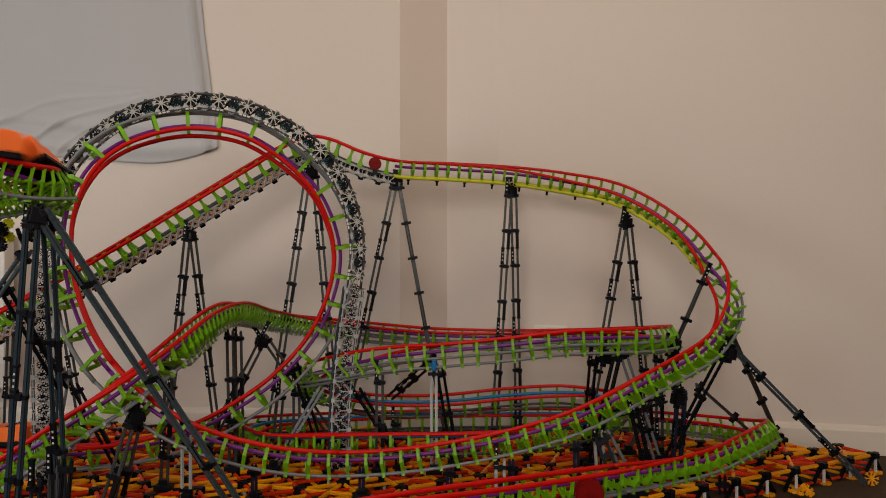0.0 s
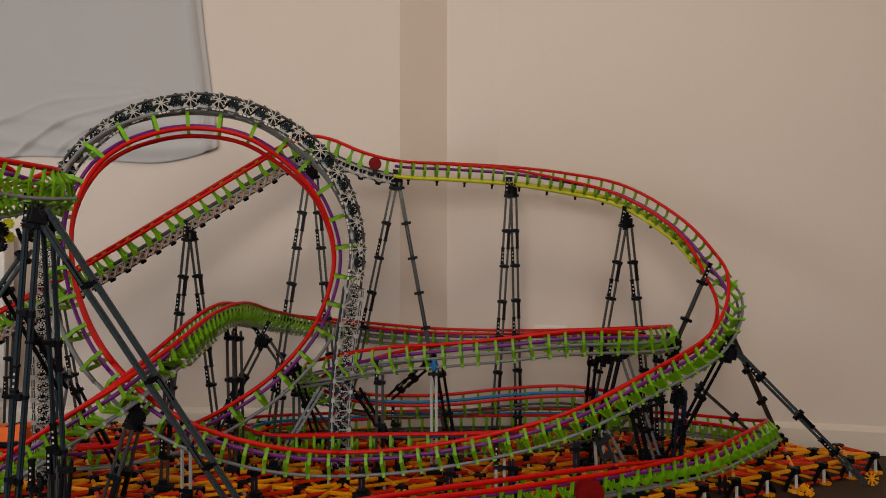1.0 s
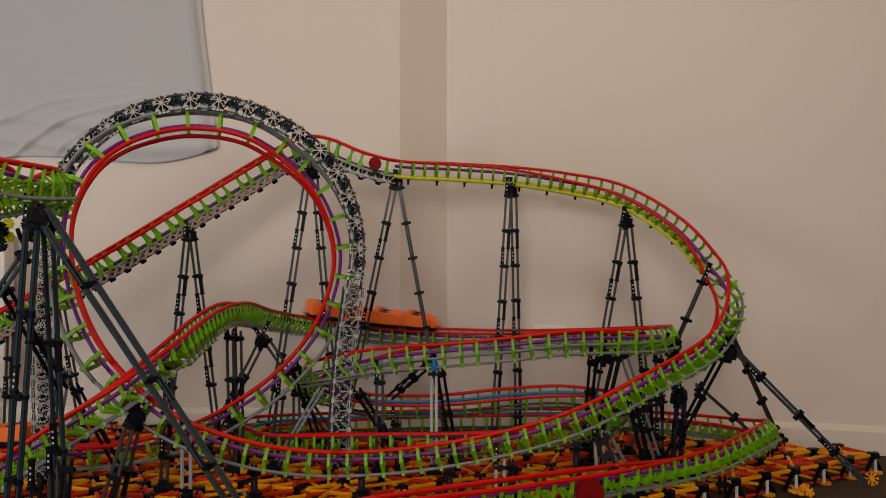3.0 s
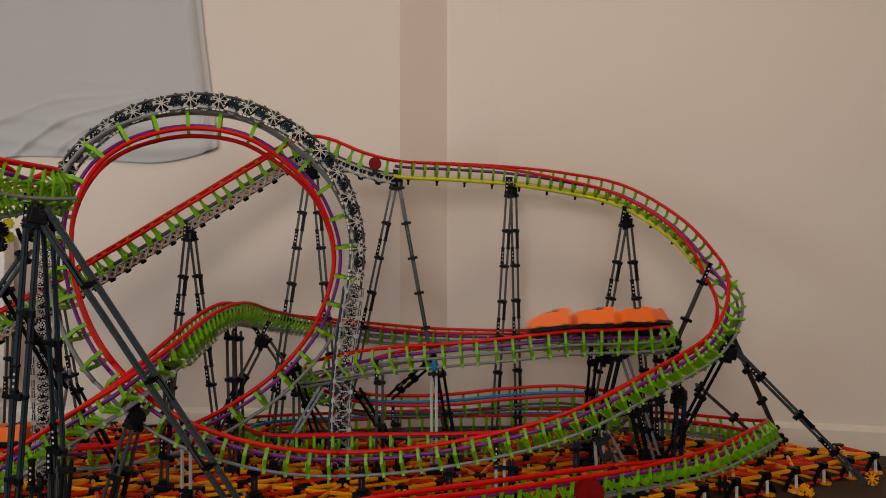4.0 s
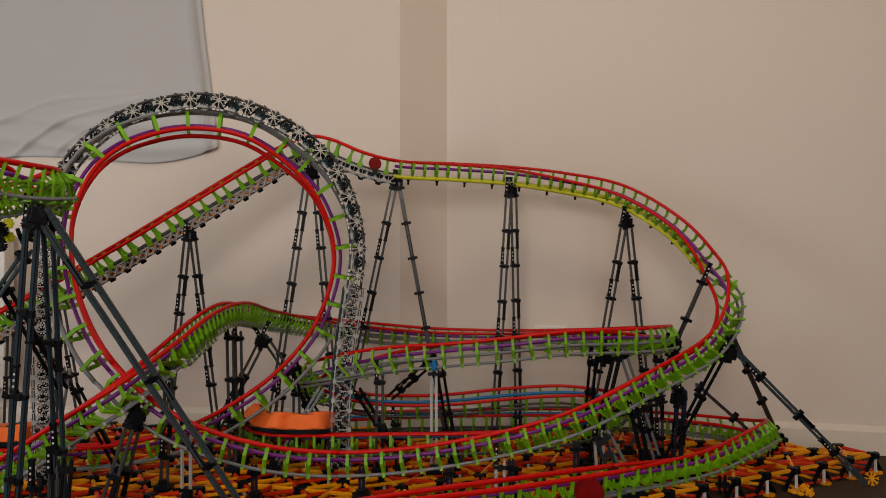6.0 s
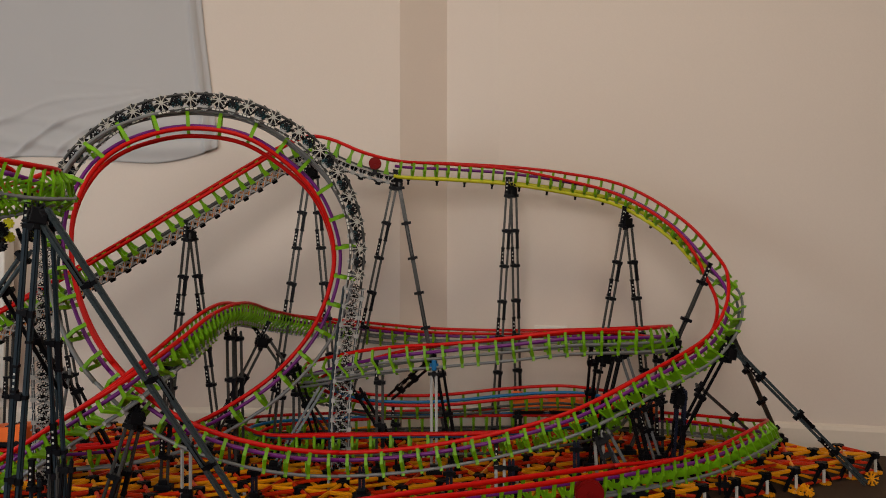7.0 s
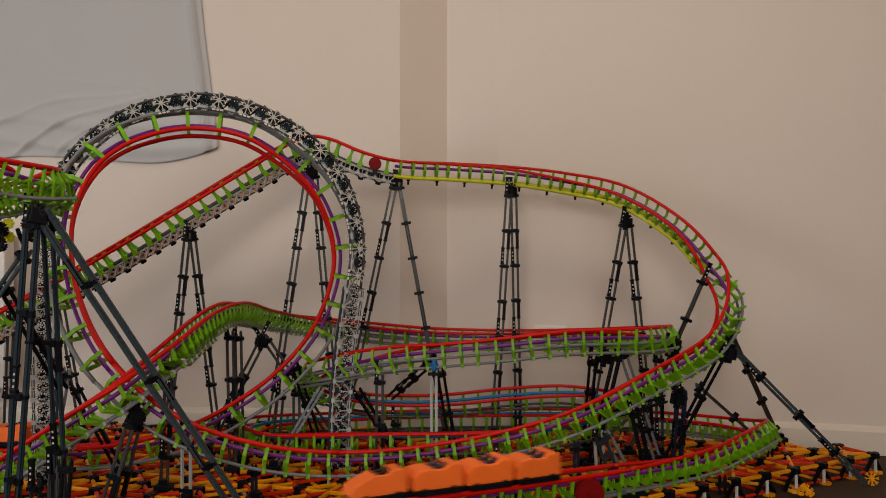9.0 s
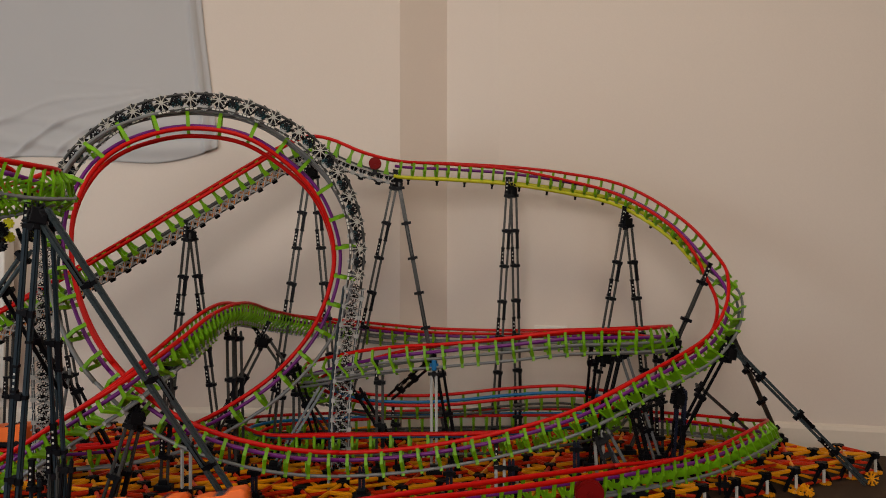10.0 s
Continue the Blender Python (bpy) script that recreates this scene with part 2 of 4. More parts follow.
def track(name, line, s0, s1, label, spacing=0.05, middle=PURPLE, spine_mat=GREY, spine_rods=None, spine_r=0.0036, drop=0.050, broad=0.0043, tube_z=-0.014, knobs=False, slender=False, rail_r=0.0046, boots=False, plate=False, lean=0.0, bank_lean=0.0, group="track sections of the roller coaster"):
    """A length of toy track: two running rails, a middle tube, spine rods and ties."""
    spine_rods = spine_rods or ((-0.010, -drop), (0.010, -drop))
    p0 = line.at((s0 + s1) / 2)[0]
    top = thing(name, p0, label, "coaster track", group)
    shift = -np.array(p0)

    def rail(nm, side, up, r, mat, lab=""):
        pts = np.array(line.offset(side, up, s0, s1)) + shift
        v, f = tube_data(pts, r)
        part(nm, mesh_of(nm, v, f, mat, True), top, lab)
    rail("rail", -GAUGE / 2, 0.002, rail_r, RED)
    rail("rail", GAUGE / 2, 0.002, rail_r, RED)
    if middle:
        rail("middle_tube", 0, tube_z, 0.0045, middle, middle.name.replace("_", " "))
    for x, z in spine_rods:
        rail("spine_rod", x, z, spine_r, spine_mat, spine_mat.name.replace("_", " "))
    n = max(1, round((s1 - s0) / spacing))
    for i in range(n):
        p, t, u, r = line.at(s0 + (s1 - s0) * (i + 0.5) / n)
        p = p + shift
        m = Matrix(((r[0], t[0], u[0], p[0]), (r[1], t[1], u[1], p[1]), (r[2], t[2], u[2], p[2]), (0, 0, 0, 1)))
        m = m @ pose(random.uniform(-0.0006, 0.0006), random.uniform(-0.0015, 0.0015), 0, random.uniform(-2.2, 2.2), random.uniform(-1, 1), random.uniform(-2, 2))
        if boots:
            # these ties stand in pairs
            m = m @ Matrix.Translation((0, 0.0035 if i % 2 else -0.0035, 0))
        level = np.array((0.0, 0.0, 1.0)) - t * t[2]
        bank = math.sqrt(max(0.0, 1 - (np.dot(u, level) / np.linalg.norm(level)) ** 2))
        sweep = round((lean + bank_lean * bank ** 2) / 0.003) * 0.003
        part("tie", boot_mesh(drop) if boots else tie_mesh(drop, broad, slender, plate, sweep), top, m=m)
        if knobs:
            part("clip", SPINE_CLIP, top, m=m @ Matrix.Translation((0, spacing / 2, -drop)))
    return top


# ---- the room ----
def slab(name, a, b, z0, z1, thick, mat, label, openings=(), category="wall"):
    """An upright wall from a to b in plan; its face is on the line, its thickness on the right-hand side of the way. Openings: (from, to, low, high) along it."""
    ax, ay = a
    dx, dy = b[0] - ax, b[1] - ay
    n = math.hypot(dx, dy)
    m = Matrix(((dx / n, dy / n, 0, ax), (dy / n, -dx / n, 0, ay), (0, 0, 1, 0), (0, 0, 0, 1)))
    bd, x = Build(), 0.0
    for o0, o1, low, high in openings:
        bd.box(x, o0, 0, thick, z0, z1, m)
        bd.box(o0, o1, 0, thick, z0, low, m)
        bd.box(o0, o1, 0, thick, high, z1, m)
        x = o1
    bd.box(x, n, 0, thick, z0, z1, m)
    bm = bmesh.new()
    me = bd.mesh(name, mat)
    bm.from_mesh(me)
    bmesh.ops.recalc_face_normals(bm, faces=bm.faces)
    bm.to_mesh(me)
    bm.free()
    return tagged(new(name, me), label, category, kind="structure")


ROOM_H = 2.55


def room():
    b = Build().box(-3.3, 3.3, -3.5, 3.2, -0.06, 0.0)
    tagged(new("floor", b.mesh("floor", CARPET)), "dark brown short-pile carpet floor", "floor", kind="structure")
    b = Build().box(-3.3, 3.3, -3.5, 3.2, ROOM_H, ROOM_H + 0.08)
    tagged(new("ceiling", b.mesh("ceiling", CEIL)), "white painted plain ceiling", "ceiling", kind="structure")
    slab("wall_east", (0.184, 2.64), (3.1, 1.940), 0, ROOM_H, -0.15, WALL, "cream painted plaster wall with a socket", )
    slab("wall_recess_east", (0.0131, 2.732), (0.184, 2.64), 0, ROOM_H, -0.1, WALL, "cream painted face of a shallow recess")
    slab("wall_recess_west", (-0.142, 2.64), (0.0131, 2.732), 0, ROOM_H, -0.1, WALL, "cream painted face of a shallow recess")
    slab("wall_north", (-3.1, 2.70), (-0.142, 2.64), 0, ROOM_H, -0.15, WALL, "cream painted plaster wall behind the model")
    slab("wall_side_east", (3.0, 2.1), (3.0, -3.2), 0, ROOM_H, -0.15, WALL, "cream painted plaster side wall")
    slab("wall_side_west", (-3.0, -3.2), (-3.0, 2.8), 0, ROOM_H, -0.15, WALL, "cream painted plaster side wall with a low window", openings=((3.0, 4.2, 0.4, 1.6),))
    slab("wall_south", (3.1, -3.2), (-3.1, -3.2), 0, ROOM_H, -0.15, WALL, "cream painted plaster wall with a window", openings=((2.8, 4.6, 0.92, 2.18),))
    # skirting boards
    for name, a, c in (("baseboard_east", (0.184, 2.64), (2.95, 1.976)), ("baseboard_recess_east", (0.0131, 2.732), (0.184, 2.64)),
                       ("baseboard_recess_west", (-0.142, 2.64), (0.0131, 2.732)), ("baseboard_north", (-2.95, 2.697), (-0.142, 2.64))):
        d = Vector((c[0] - a[0], c[1] - a[1], 0))
        ln = d.length
        d.normalize()
        m = Matrix(((d.x, d.y, 0, a[0]), (d.y, -d.x, 0, a[1]), (0, 0, 1, 0), (0, 0, 0, 1)))
        bd = Build()
        prof = [(0.0, 0.0), (0.016, 0.0), (0.016, 0.068), (0.011, 0.079), (0.004, 0.084), (0.0, 0.084)]
        v = [(0, y, z) for y, z in prof] + [(ln, y, z) for y, z in prof]
        n = len(prof)
        bd.add(v, [tuple(range(n)), tuple(range(2 * n - 1, n - 1, -1))] + [(i, n + i, n + (i + 1) % n, (i + 1) % n) for i in range(n)], m)
        tagged(new(name, bd.mesh(name, TRIM)), "painted skirting board with a rounded top edge", "baseboard", kind="structure")


room()

# ---- the track's lines: place and up direction along each ----
LIFT = [
    (-1.670, 2.120, 0.169, -0.36, -0.09, 0.93),
    (-1.356, 2.170, 0.355, -0.39, -0.22, 0.89),
    (-0.995, 2.220, 0.564, -0.38, -0.35, 0.86),
    (-0.729, 2.270, 0.735, -0.40, -0.36, 0.84),
    (-0.545, 2.310, 0.855, -0.42, -0.37, 0.83),
    (-0.451, 2.330, 0.915, -0.30, -0.25, 0.92),
    (-0.390, 2.340, 0.938, 0.02, -0.13, 0.99),
    (-0.331, 2.350, 0.931, 0.27, -0.09, 0.96),
    (-0.240, 2.360, 0.895, 0.22, -0.10, 0.97),
    (-0.141, 2.370, 0.870, 0.08, -0.10, 0.99),
]
FIRST_DROP = [
    (-0.141, 2.370, 0.870, 0.08, -0.10, 0.99),
    (0.027, 2.390, 0.862, -0.00, -0.16, 0.99),
    (0.196, 2.390, 0.850, 0.05, -0.24, 0.97),
    (0.360, 2.360, 0.822, 0.12, -0.48, 0.87),
    (0.514, 2.300, 0.777, 0.16, -0.68, 0.72),
    (0.647, 2.200, 0.677, 0.31, -0.80, 0.51),
    (0.701, 2.120, 0.585, 0.10, -0.96, 0.26),
    (0.717, 2.050, 0.503, -0.89, -0.45, 0.06),
    (0.692, 1.990, 0.443, -0.96, 0.03, 0.29),
    (0.627, 1.920, 0.386, -0.78, 0.25, 0.58),
    (0.476, 1.840, 0.325, -0.49, 0.22, 0.84),
    (0.270, 1.770, 0.242, -0.36, 0.24, 0.90),
    (0.020, 1.745, 0.186, -0.15, 0.24, 0.96),
    (-0.226, 1.735, 0.166, -0.03, 0.24, 0.97),
]
LOOP = [
    (-0.226, 1.735, 0.166, -0.03, 0.24, 0.97),
    (-0.401, 1.700, 0.194, 0.15, 0.27, 0.95),
    (-0.563, 1.680, 0.258, 0.38, 0.31, 0.87),
    (-0.692, 1.690, 0.360, 0.58, 0.35, 0.74),
    (-0.771, 1.720, 0.465, 0.79, 0.39, 0.47),
    (-0.825, 1.770, 0.599, 0.91, 0.42, 0.03),
    (-0.834, 1.810, 0.701, 0.88, 0.36, -0.29),
    (-0.805, 1.840, 0.787, 0.76, 0.20, -0.62),
    (-0.759, 1.870, 0.840, 0.57, 0.07, -0.82),
    (-0.690, 1.900, 0.876, 0.37, -0.07, -0.93),
    (-0.606, 1.930, 0.894, 0.06, -0.20, -0.98),
    (-0.491, 1.960, 0.880, -0.27, -0.26, -0.93),
    (-0.393, 1.990, 0.820, -0.60, -0.29, -0.74),
    (-0.318, 2.010, 0.739, -0.83, -0.24, -0.50),
    (-0.276, 2.030, 0.611, -0.98, -0.17, -0.07),
    (-0.286, 2.030, 0.511, -0.94, -0.12, 0.31),
    (-0.334, 2.020, 0.397, -0.81, -0.07, 0.58),
    (-0.416, 2.000, 0.300, -0.65, -0.02, 0.76),
    (-0.511, 1.985, 0.230, -0.49, 0.04, 0.87),
    (-0.606, 1.975, 0.179, -0.35, 0.10, 0.93),
    (-0.744, 1.970, 0.138, -0.18, 0.09, 0.98),
    (-0.953, 1.970, 0.116, -0.04, 0.07, 1.00),
    (-1.246, 1.950, 0.129, -0.04, 0.06, 1.00),
]
TURN = [
    (-1.246, 1.950, 0.129, -0.04, 0.06, 1.00),
    (-1.617, 1.900, 0.175, -0.09, -0.03, 1.00),
    (-1.707, 1.720, 0.356, -0.10, -0.15, 0.98),
    (-1.427, 1.480, 0.611, 0.03, -0.16, 0.99),
    (-1.103, 1.340, 0.729, 0.13, -0.16, 0.98),
    (-0.852, 1.290, 0.753, 0.05, -0.08, 1.00),
    (-0.745, 1.310, 0.754, -0.14, -0.11, 0.98),
    (-0.709, 1.350, 0.744, -0.20, -0.24, 0.95),
    (-0.704, 1.420, 0.730, -0.52, -0.44, 0.73),
    (-0.751, 1.500, 0.733, -0.47, -0.67, 0.58),
    (-0.843, 1.560, 0.727, -0.09, -0.50, 0.86),
    (-0.988, 1.580, 0.700, 0.16, -0.26, 0.95),
    (-1.166, 1.550, 0.622, 0.20, -0.03, 0.98),
    (-1.277, 1.500, 0.484, 0.16, 0.13, 0.98),
    (-1.291, 1.480, 0.339, 0.07, 0.24, 0.97),
    (-1.245, 1.500, 0.219, -0.06, 0.21, 0.98),
    (-1.133, 1.550, 0.134, -0.28, 0.09, 0.96),
    (-1.000, 1.600, 0.127, -0.48, -0.03, 0.88),
]
HILL = [
    (-1.000, 1.600, 0.127, -0.48, -0.03, 0.88),
    (-0.834, 1.585, 0.219, -0.53, -0.07, 0.85),
    (-0.733, 1.585, 0.283, -0.52, -0.07, 0.85),
    (-0.644, 1.600, 0.343, -0.50, -0.17, 0.85),
    (-0.578, 1.690, 0.407, -0.44, -0.32, 0.84),
    (-0.546, 1.820, 0.454, -0.32, -0.35, 0.88),
    (-0.521, 1.970, 0.474, -0.05, -0.16, 0.99),
    (-0.497, 2.240, 0.437, 0.12, -0.04, 0.99),
    (-0.417, 2.470, 0.395, 0.08, -0.08, 0.99),
    (-0.259, 2.540, 0.369, 0.05, -0.15, 0.99),
]
MID = [
    (-0.259, 2.540, 0.369, 0.05, -0.15, 0.99),
    (-0.043, 2.510, 0.353, 0.00, -0.14, 0.99),
    (0.203, 2.480, 0.350, -0.01, -0.10, 0.99),
    (0.407, 2.440, 0.358, -0.11, -0.02, 0.99),
    (0.527, 2.360, 0.368, -0.31, 0.02, 0.95),
    (0.595, 2.250, 0.376, -0.54, 0.12, 0.83),
    (0.585, 2.120, 0.387, -0.60, 0.25, 0.76),
    (0.508, 2.020, 0.399, -0.36, 0.24, 0.90),
    (0.414, 1.980, 0.404, -0.17, 0.19, 0.97),
    (0.301, 1.970, 0.402, -0.11, 0.19, 0.98),
    (0.162, 1.970, 0.387, -0.02, 0.17, 0.99),
    (0.022, 1.980, 0.373, 0.00, 0.12, 0.99),
    (-0.119, 2.000, 0.356, 0.02, 0.34, 0.94),
    (-0.214, 2.030, 0.334, 0.15, 0.52, 0.84),
    (-0.299, 2.070, 0.307, 0.48, 0.42, 0.77),
    (-0.351, 2.140, 0.279, 0.72, 0.02, 0.69),
    (-0.356, 2.210, 0.246, 0.59, -0.29, 0.75),
    (-0.311, 2.270, 0.210, 0.34, -0.31, 0.89),
]
LOW = [
    (-0.311, 2.270, 0.210, 0.34, -0.31, 0.89),
    (-0.234, 2.300, 0.180, 0.11, -0.30, 0.95),
    (-0.105, 2.310, 0.170, 0.01, -0.35, 0.94),
    (0.026, 2.310, 0.174, -0.03, -0.38, 0.93),
    (0.189, 2.310, 0.190, -0.05, -0.40, 0.92),
    (0.351, 2.300, 0.200, -0.03, -0.36, 0.93),
    (0.427, 2.270, 0.199, -0.19, -0.14, 0.97),
    (0.464, 2.200, 0.195, -0.63, 0.10, 0.77),
    (0.451, 2.120, 0.189, -0.68, 0.19, 0.71),
    (0.384, 2.040, 0.176, -0.38, 0.26, 0.89),
    (0.276, 1.990, 0.165, -0.11, 0.23, 0.97),
    (0.105, 1.950, 0.159, 0.01, 0.19, 0.98),
    (-0.116, 1.950, 0.156, -0.01, 0.19, 0.98),
    (-0.312, 1.970, 0.149, 0.03, 0.15, 0.99),
    (-0.418, 2.010, 0.140, 0.24, 0.09, 0.97),
    (-0.494, 2.080, 0.134, 0.56, -0.04, 0.83),
    (-0.521, 2.180, 0.126, 0.63, -0.12, 0.77),
    (-0.488, 2.270, 0.120, 0.35, -0.17, 0.92),
]
BACK = [
    (-0.488, 2.270, 0.120, 0.35, -0.17, 0.92),
    (-0.369, 2.330, 0.116, 0.11, -0.21, 0.97),
    (-0.224, 2.360, 0.116, 0.02, -0.18, 0.98),
    (0.027, 2.380, 0.119, -0.00, -0.14, 0.99),
    (0.363, 2.380, 0.122, -0.02, -0.15, 0.99),
    (0.611, 2.360, 0.118, -0.04, -0.14, 0.99),
    (0.754, 2.290, 0.119, -0.17, -0.10, 0.98),
    (0.826, 2.180, 0.129, -0.41, 0.07, 0.91),
    (0.823, 2.070, 0.145, -0.72, 0.24, 0.66),
    (0.765, 1.960, 0.160, -0.68, 0.36, 0.64),
    (0.677, 1.870, 0.158, -0.52, 0.37, 0.77),
    (0.593, 1.800, 0.151, -0.43, 0.30, 0.85),
    (0.484, 1.730, 0.150, -0.27, 0.18, 0.95),
    (0.373, 1.670, 0.151, -0.13, 0.04, 0.99),
    (0.222, 1.600, 0.150, -0.03, 0.00, 1.00),
    (0.071, 1.530, 0.151, 0.00, 0.01, 1.00),
    (-0.087, 1.460, 0.152, -0.01, 0.09, 1.00),
    (-0.281, 1.400, 0.141, -0.03, 0.14, 0.99),
    (-0.517, 1.370, 0.122, -0.05, 0.14, 0.99),
    (-0.850, 1.360, 0.111, -0.07, 0.11, 0.99),
    (-1.172, 1.400, 0.106, -0.06, 0.07, 1.00),
]
ARCH = [
    (-0.259, 2.020, 0.037, -0.99, -0.12, 0.03),
    (-0.258, 2.030, 0.210, -0.99, -0.12, 0.03),
    (-0.245, 2.040, 0.366, -0.99, -0.11, 0.10),
    (-0.225, 2.040, 0.510, -0.99, -0.11, 0.07),
    (-0.216, 2.040, 0.611, -0.99, -0.11, -0.03),
    (-0.227, 2.035, 0.698, -0.97, -0.10, -0.24),
    (-0.263, 2.020, 0.794, -0.88, -0.07, -0.47),
    (-0.317, 2.000, 0.863, -0.75, -0.03, -0.66),
    (-0.391, 1.980, 0.917, -0.54, 0.02, -0.84),
    (-0.478, 1.965, 0.956, -0.37, 0.07, -0.93),
    (-0.583, 1.945, 0.973, -0.05, 0.17, -0.98),
    (-0.672, 1.925, 0.960, 0.21, 0.24, -0.95),
    (-0.753, 1.905, 0.928, 0.42, 0.31, -0.86),
    (-0.825, 1.885, 0.871, 0.60, 0.36, -0.71),
    (-0.881, 1.870, 0.799, 0.75, 0.40, -0.53),
    (-0.912, 1.865, 0.704, 0.85, 0.43, -0.31),
    (-0.926, 1.860, 0.585, 0.89, 0.44, -0.14),
    (-0.932, 1.860, 0.454, 0.89, 0.45, -0.03),
    (-0.931, 1.860, 0.269, 0.89, 0.45, -0.00),
    (-0.926, 1.860, 0.083, 0.90, 0.45, -0.00),
]
main_line = Line(LIFT + FIRST_DROP[1:] + LOOP[1:])
arch_line = Line(ARCH)
ride_line = Line(TURN + HILL[1:] + MID[1:] + LOW[1:] + BACK[1:])


def mark(line, row):
    """How far along the line one of its rows lies."""
    return line.s[int(np.argmin(np.linalg.norm(line.p - np.array(row[:3]), axis=1)))]


def tracks():
    a, b = mark(main_line, LIFT[-1]), mark(main_line, LOOP[0])
    track("lift_hill_track", main_line, 0, a, "red-railed lift hill track with lime ties, climbing behind the loop", 0.0374, middle=None, spine_mat=SLATE, drop=0.038, broad=0.0050, rail_r=0.0052, boots=True)
    d = mark(main_line, FIRST_DROP[6])
    upper = track("drop_track", main_line, a, d, "red-railed banked drop track on a yellow-green spine", 0.035, spine_mat=LIME_YELLOW, spine_r=0.0058, drop=0.040, broad=0.0034, spine_rods=((-0.011, -0.044), (0.011, -0.044)))
    track("drop_track", main_line, d, b, "red-railed banked drop track with purple tube and grey spine", 0.038, drop=0.047, broad=0.0034, plate=True, bank_lean=-0.058)
    c = mark(main_line, LOOP[3])
    track("loop_track", main_line, b, c, "red-railed loop entry track with purple tube and lime ties", 0.045, drop=0.048, broad=0.0036, plate=True, rail_r=0.0052, bank_lean=-0.030)
    track("loop_track", main_line, c, main_line.length, "red-railed vertical loop track with purple tube and lime ties", 0.070, rail_r=0.0054, slender=True, spine_mat=GREY, spine_r=0.0042)
    rise, crest = mark(ride_line, HILL[4]), mark(ride_line, HILL[5])
    marks = [mark(ride_line, TURN[0]), mark(ride_line, HILL[0]), rise, crest] + [mark(ride_line, r[0]) for r in (MID, LOW, BACK)] + [mark(ride_line, BACK[5]), mark(ride_line, BACK[13]), ride_line.length]
    deep = ((-0.012, -0.031), (0.012, -0.031), (-0.007, -0.052), (0.007, -0.052))
    turn_up = dict(drop=0.050, broad=0.0022, slender=True, rail_r=0.0052, lean=0.015)
    rows = (("turn_track", "red-railed high banked turn track on grey spine", 0.0175, turn_up),
            ("hill_track", "red-railed rising hill track with broad lime ties", 0.040, dict(drop=0.049, broad=0.0038, knobs=True, rail_r=0.0054, plate=True, lean=0.021)),
            ("hill_track", "red-railed camelback hill track with dense lime ties", 0.0200, dict(drop=0.054, broad=0.0022, knobs=True, rail_r=0.0050, lean=0.012)),
            ("hill_track", "red-railed track falling away behind the camelback crest", 0.022, dict(drop=0.046, broad=0.0022, slender=True, knobs=True)),
            ("mid_turn_track", "red-railed level banked turn track with purple tube", 0.043, dict(drop=0.052, broad=0.0032, spine_rods=deep, bank_lean=-0.056)),
            ("low_helix_track", "red-railed low helix track with blue middle tube", 0.045, dict(drop=0.046, broad=0.0034, middle=BLUE, tube_z=-0.003, spine_mat=SLATE)),
            ("return_track", "red-railed low return track with blue middle tube", 0.038, dict(drop=0.046, broad=0.0030, middle=BLUE, tube_z=-0.002, spine_mat=SLATE)),
            ("return_track", "red-railed low return track banked round the base corner", 0.034, dict(drop=0.046, broad=0.0028, bank_lean=-0.052)),
            ("return_track", "red-railed straight return track before the base", 0.040, dict(drop=0.048, broad=0.0036, rail_r=0.0056, lean=-0.006)))
    for (nm, lab, sp, more), s0, s1 in zip(rows, marks, marks[1:]):
        track(nm, ride_line, s0, s1, lab, sp, **more)
    return upper


DROP_TRACK = tracks()

# ---- supports ----
JOINT = Build().box(-0.0145, 0.0145, -0.0055, 0.0055, -0.004, 0.004).box(-0.005, 0.005, -0.0075, 0.0075, -0.006, 0.006).mesh("joint", BLACK)
SLEEVE = Build().box(-0.0044, 0.0044, -0.0044, 0.0044, 0.0, 0.050).box(-0.0054, 0.0054, -0.0054, 0.0054, 0.0, 0.005).box(-0.0054, 0.0054, -0.0054, 0.0054, 0.045, 0.050).mesh("sleeve", BLACK)
STUD = Build().box(-0.0016, 0.0016, -0.0052, -0.0040, -0.0020, 0.0020).mesh("stud", WHITE)
SHOE = Build().box(-0.020, 0.020, -0.013, 0.013, 0.0, 0.012, cut=0.002).box(-0.010, 0.010, -0.009, 0.009, 0.010, 0.024, cut=0.002).mesh("foot", BLACK)
HUB = snowflake(BLACK, 0.015, 0.014, name="hub")
HUB_BLOCK = Build().box(-0.014, 0.014, -0.011, 0.011, -0.013, 0.013, cut=0.002).box(-0.018, 0.018, -0.005, 0.005, -0.006, 0.004, cut=0.001).box(-0.005, 0.005, -0.006, 0.006, -0.022, 0.018, cut=0.001).mesh("hub_block", BLACK)


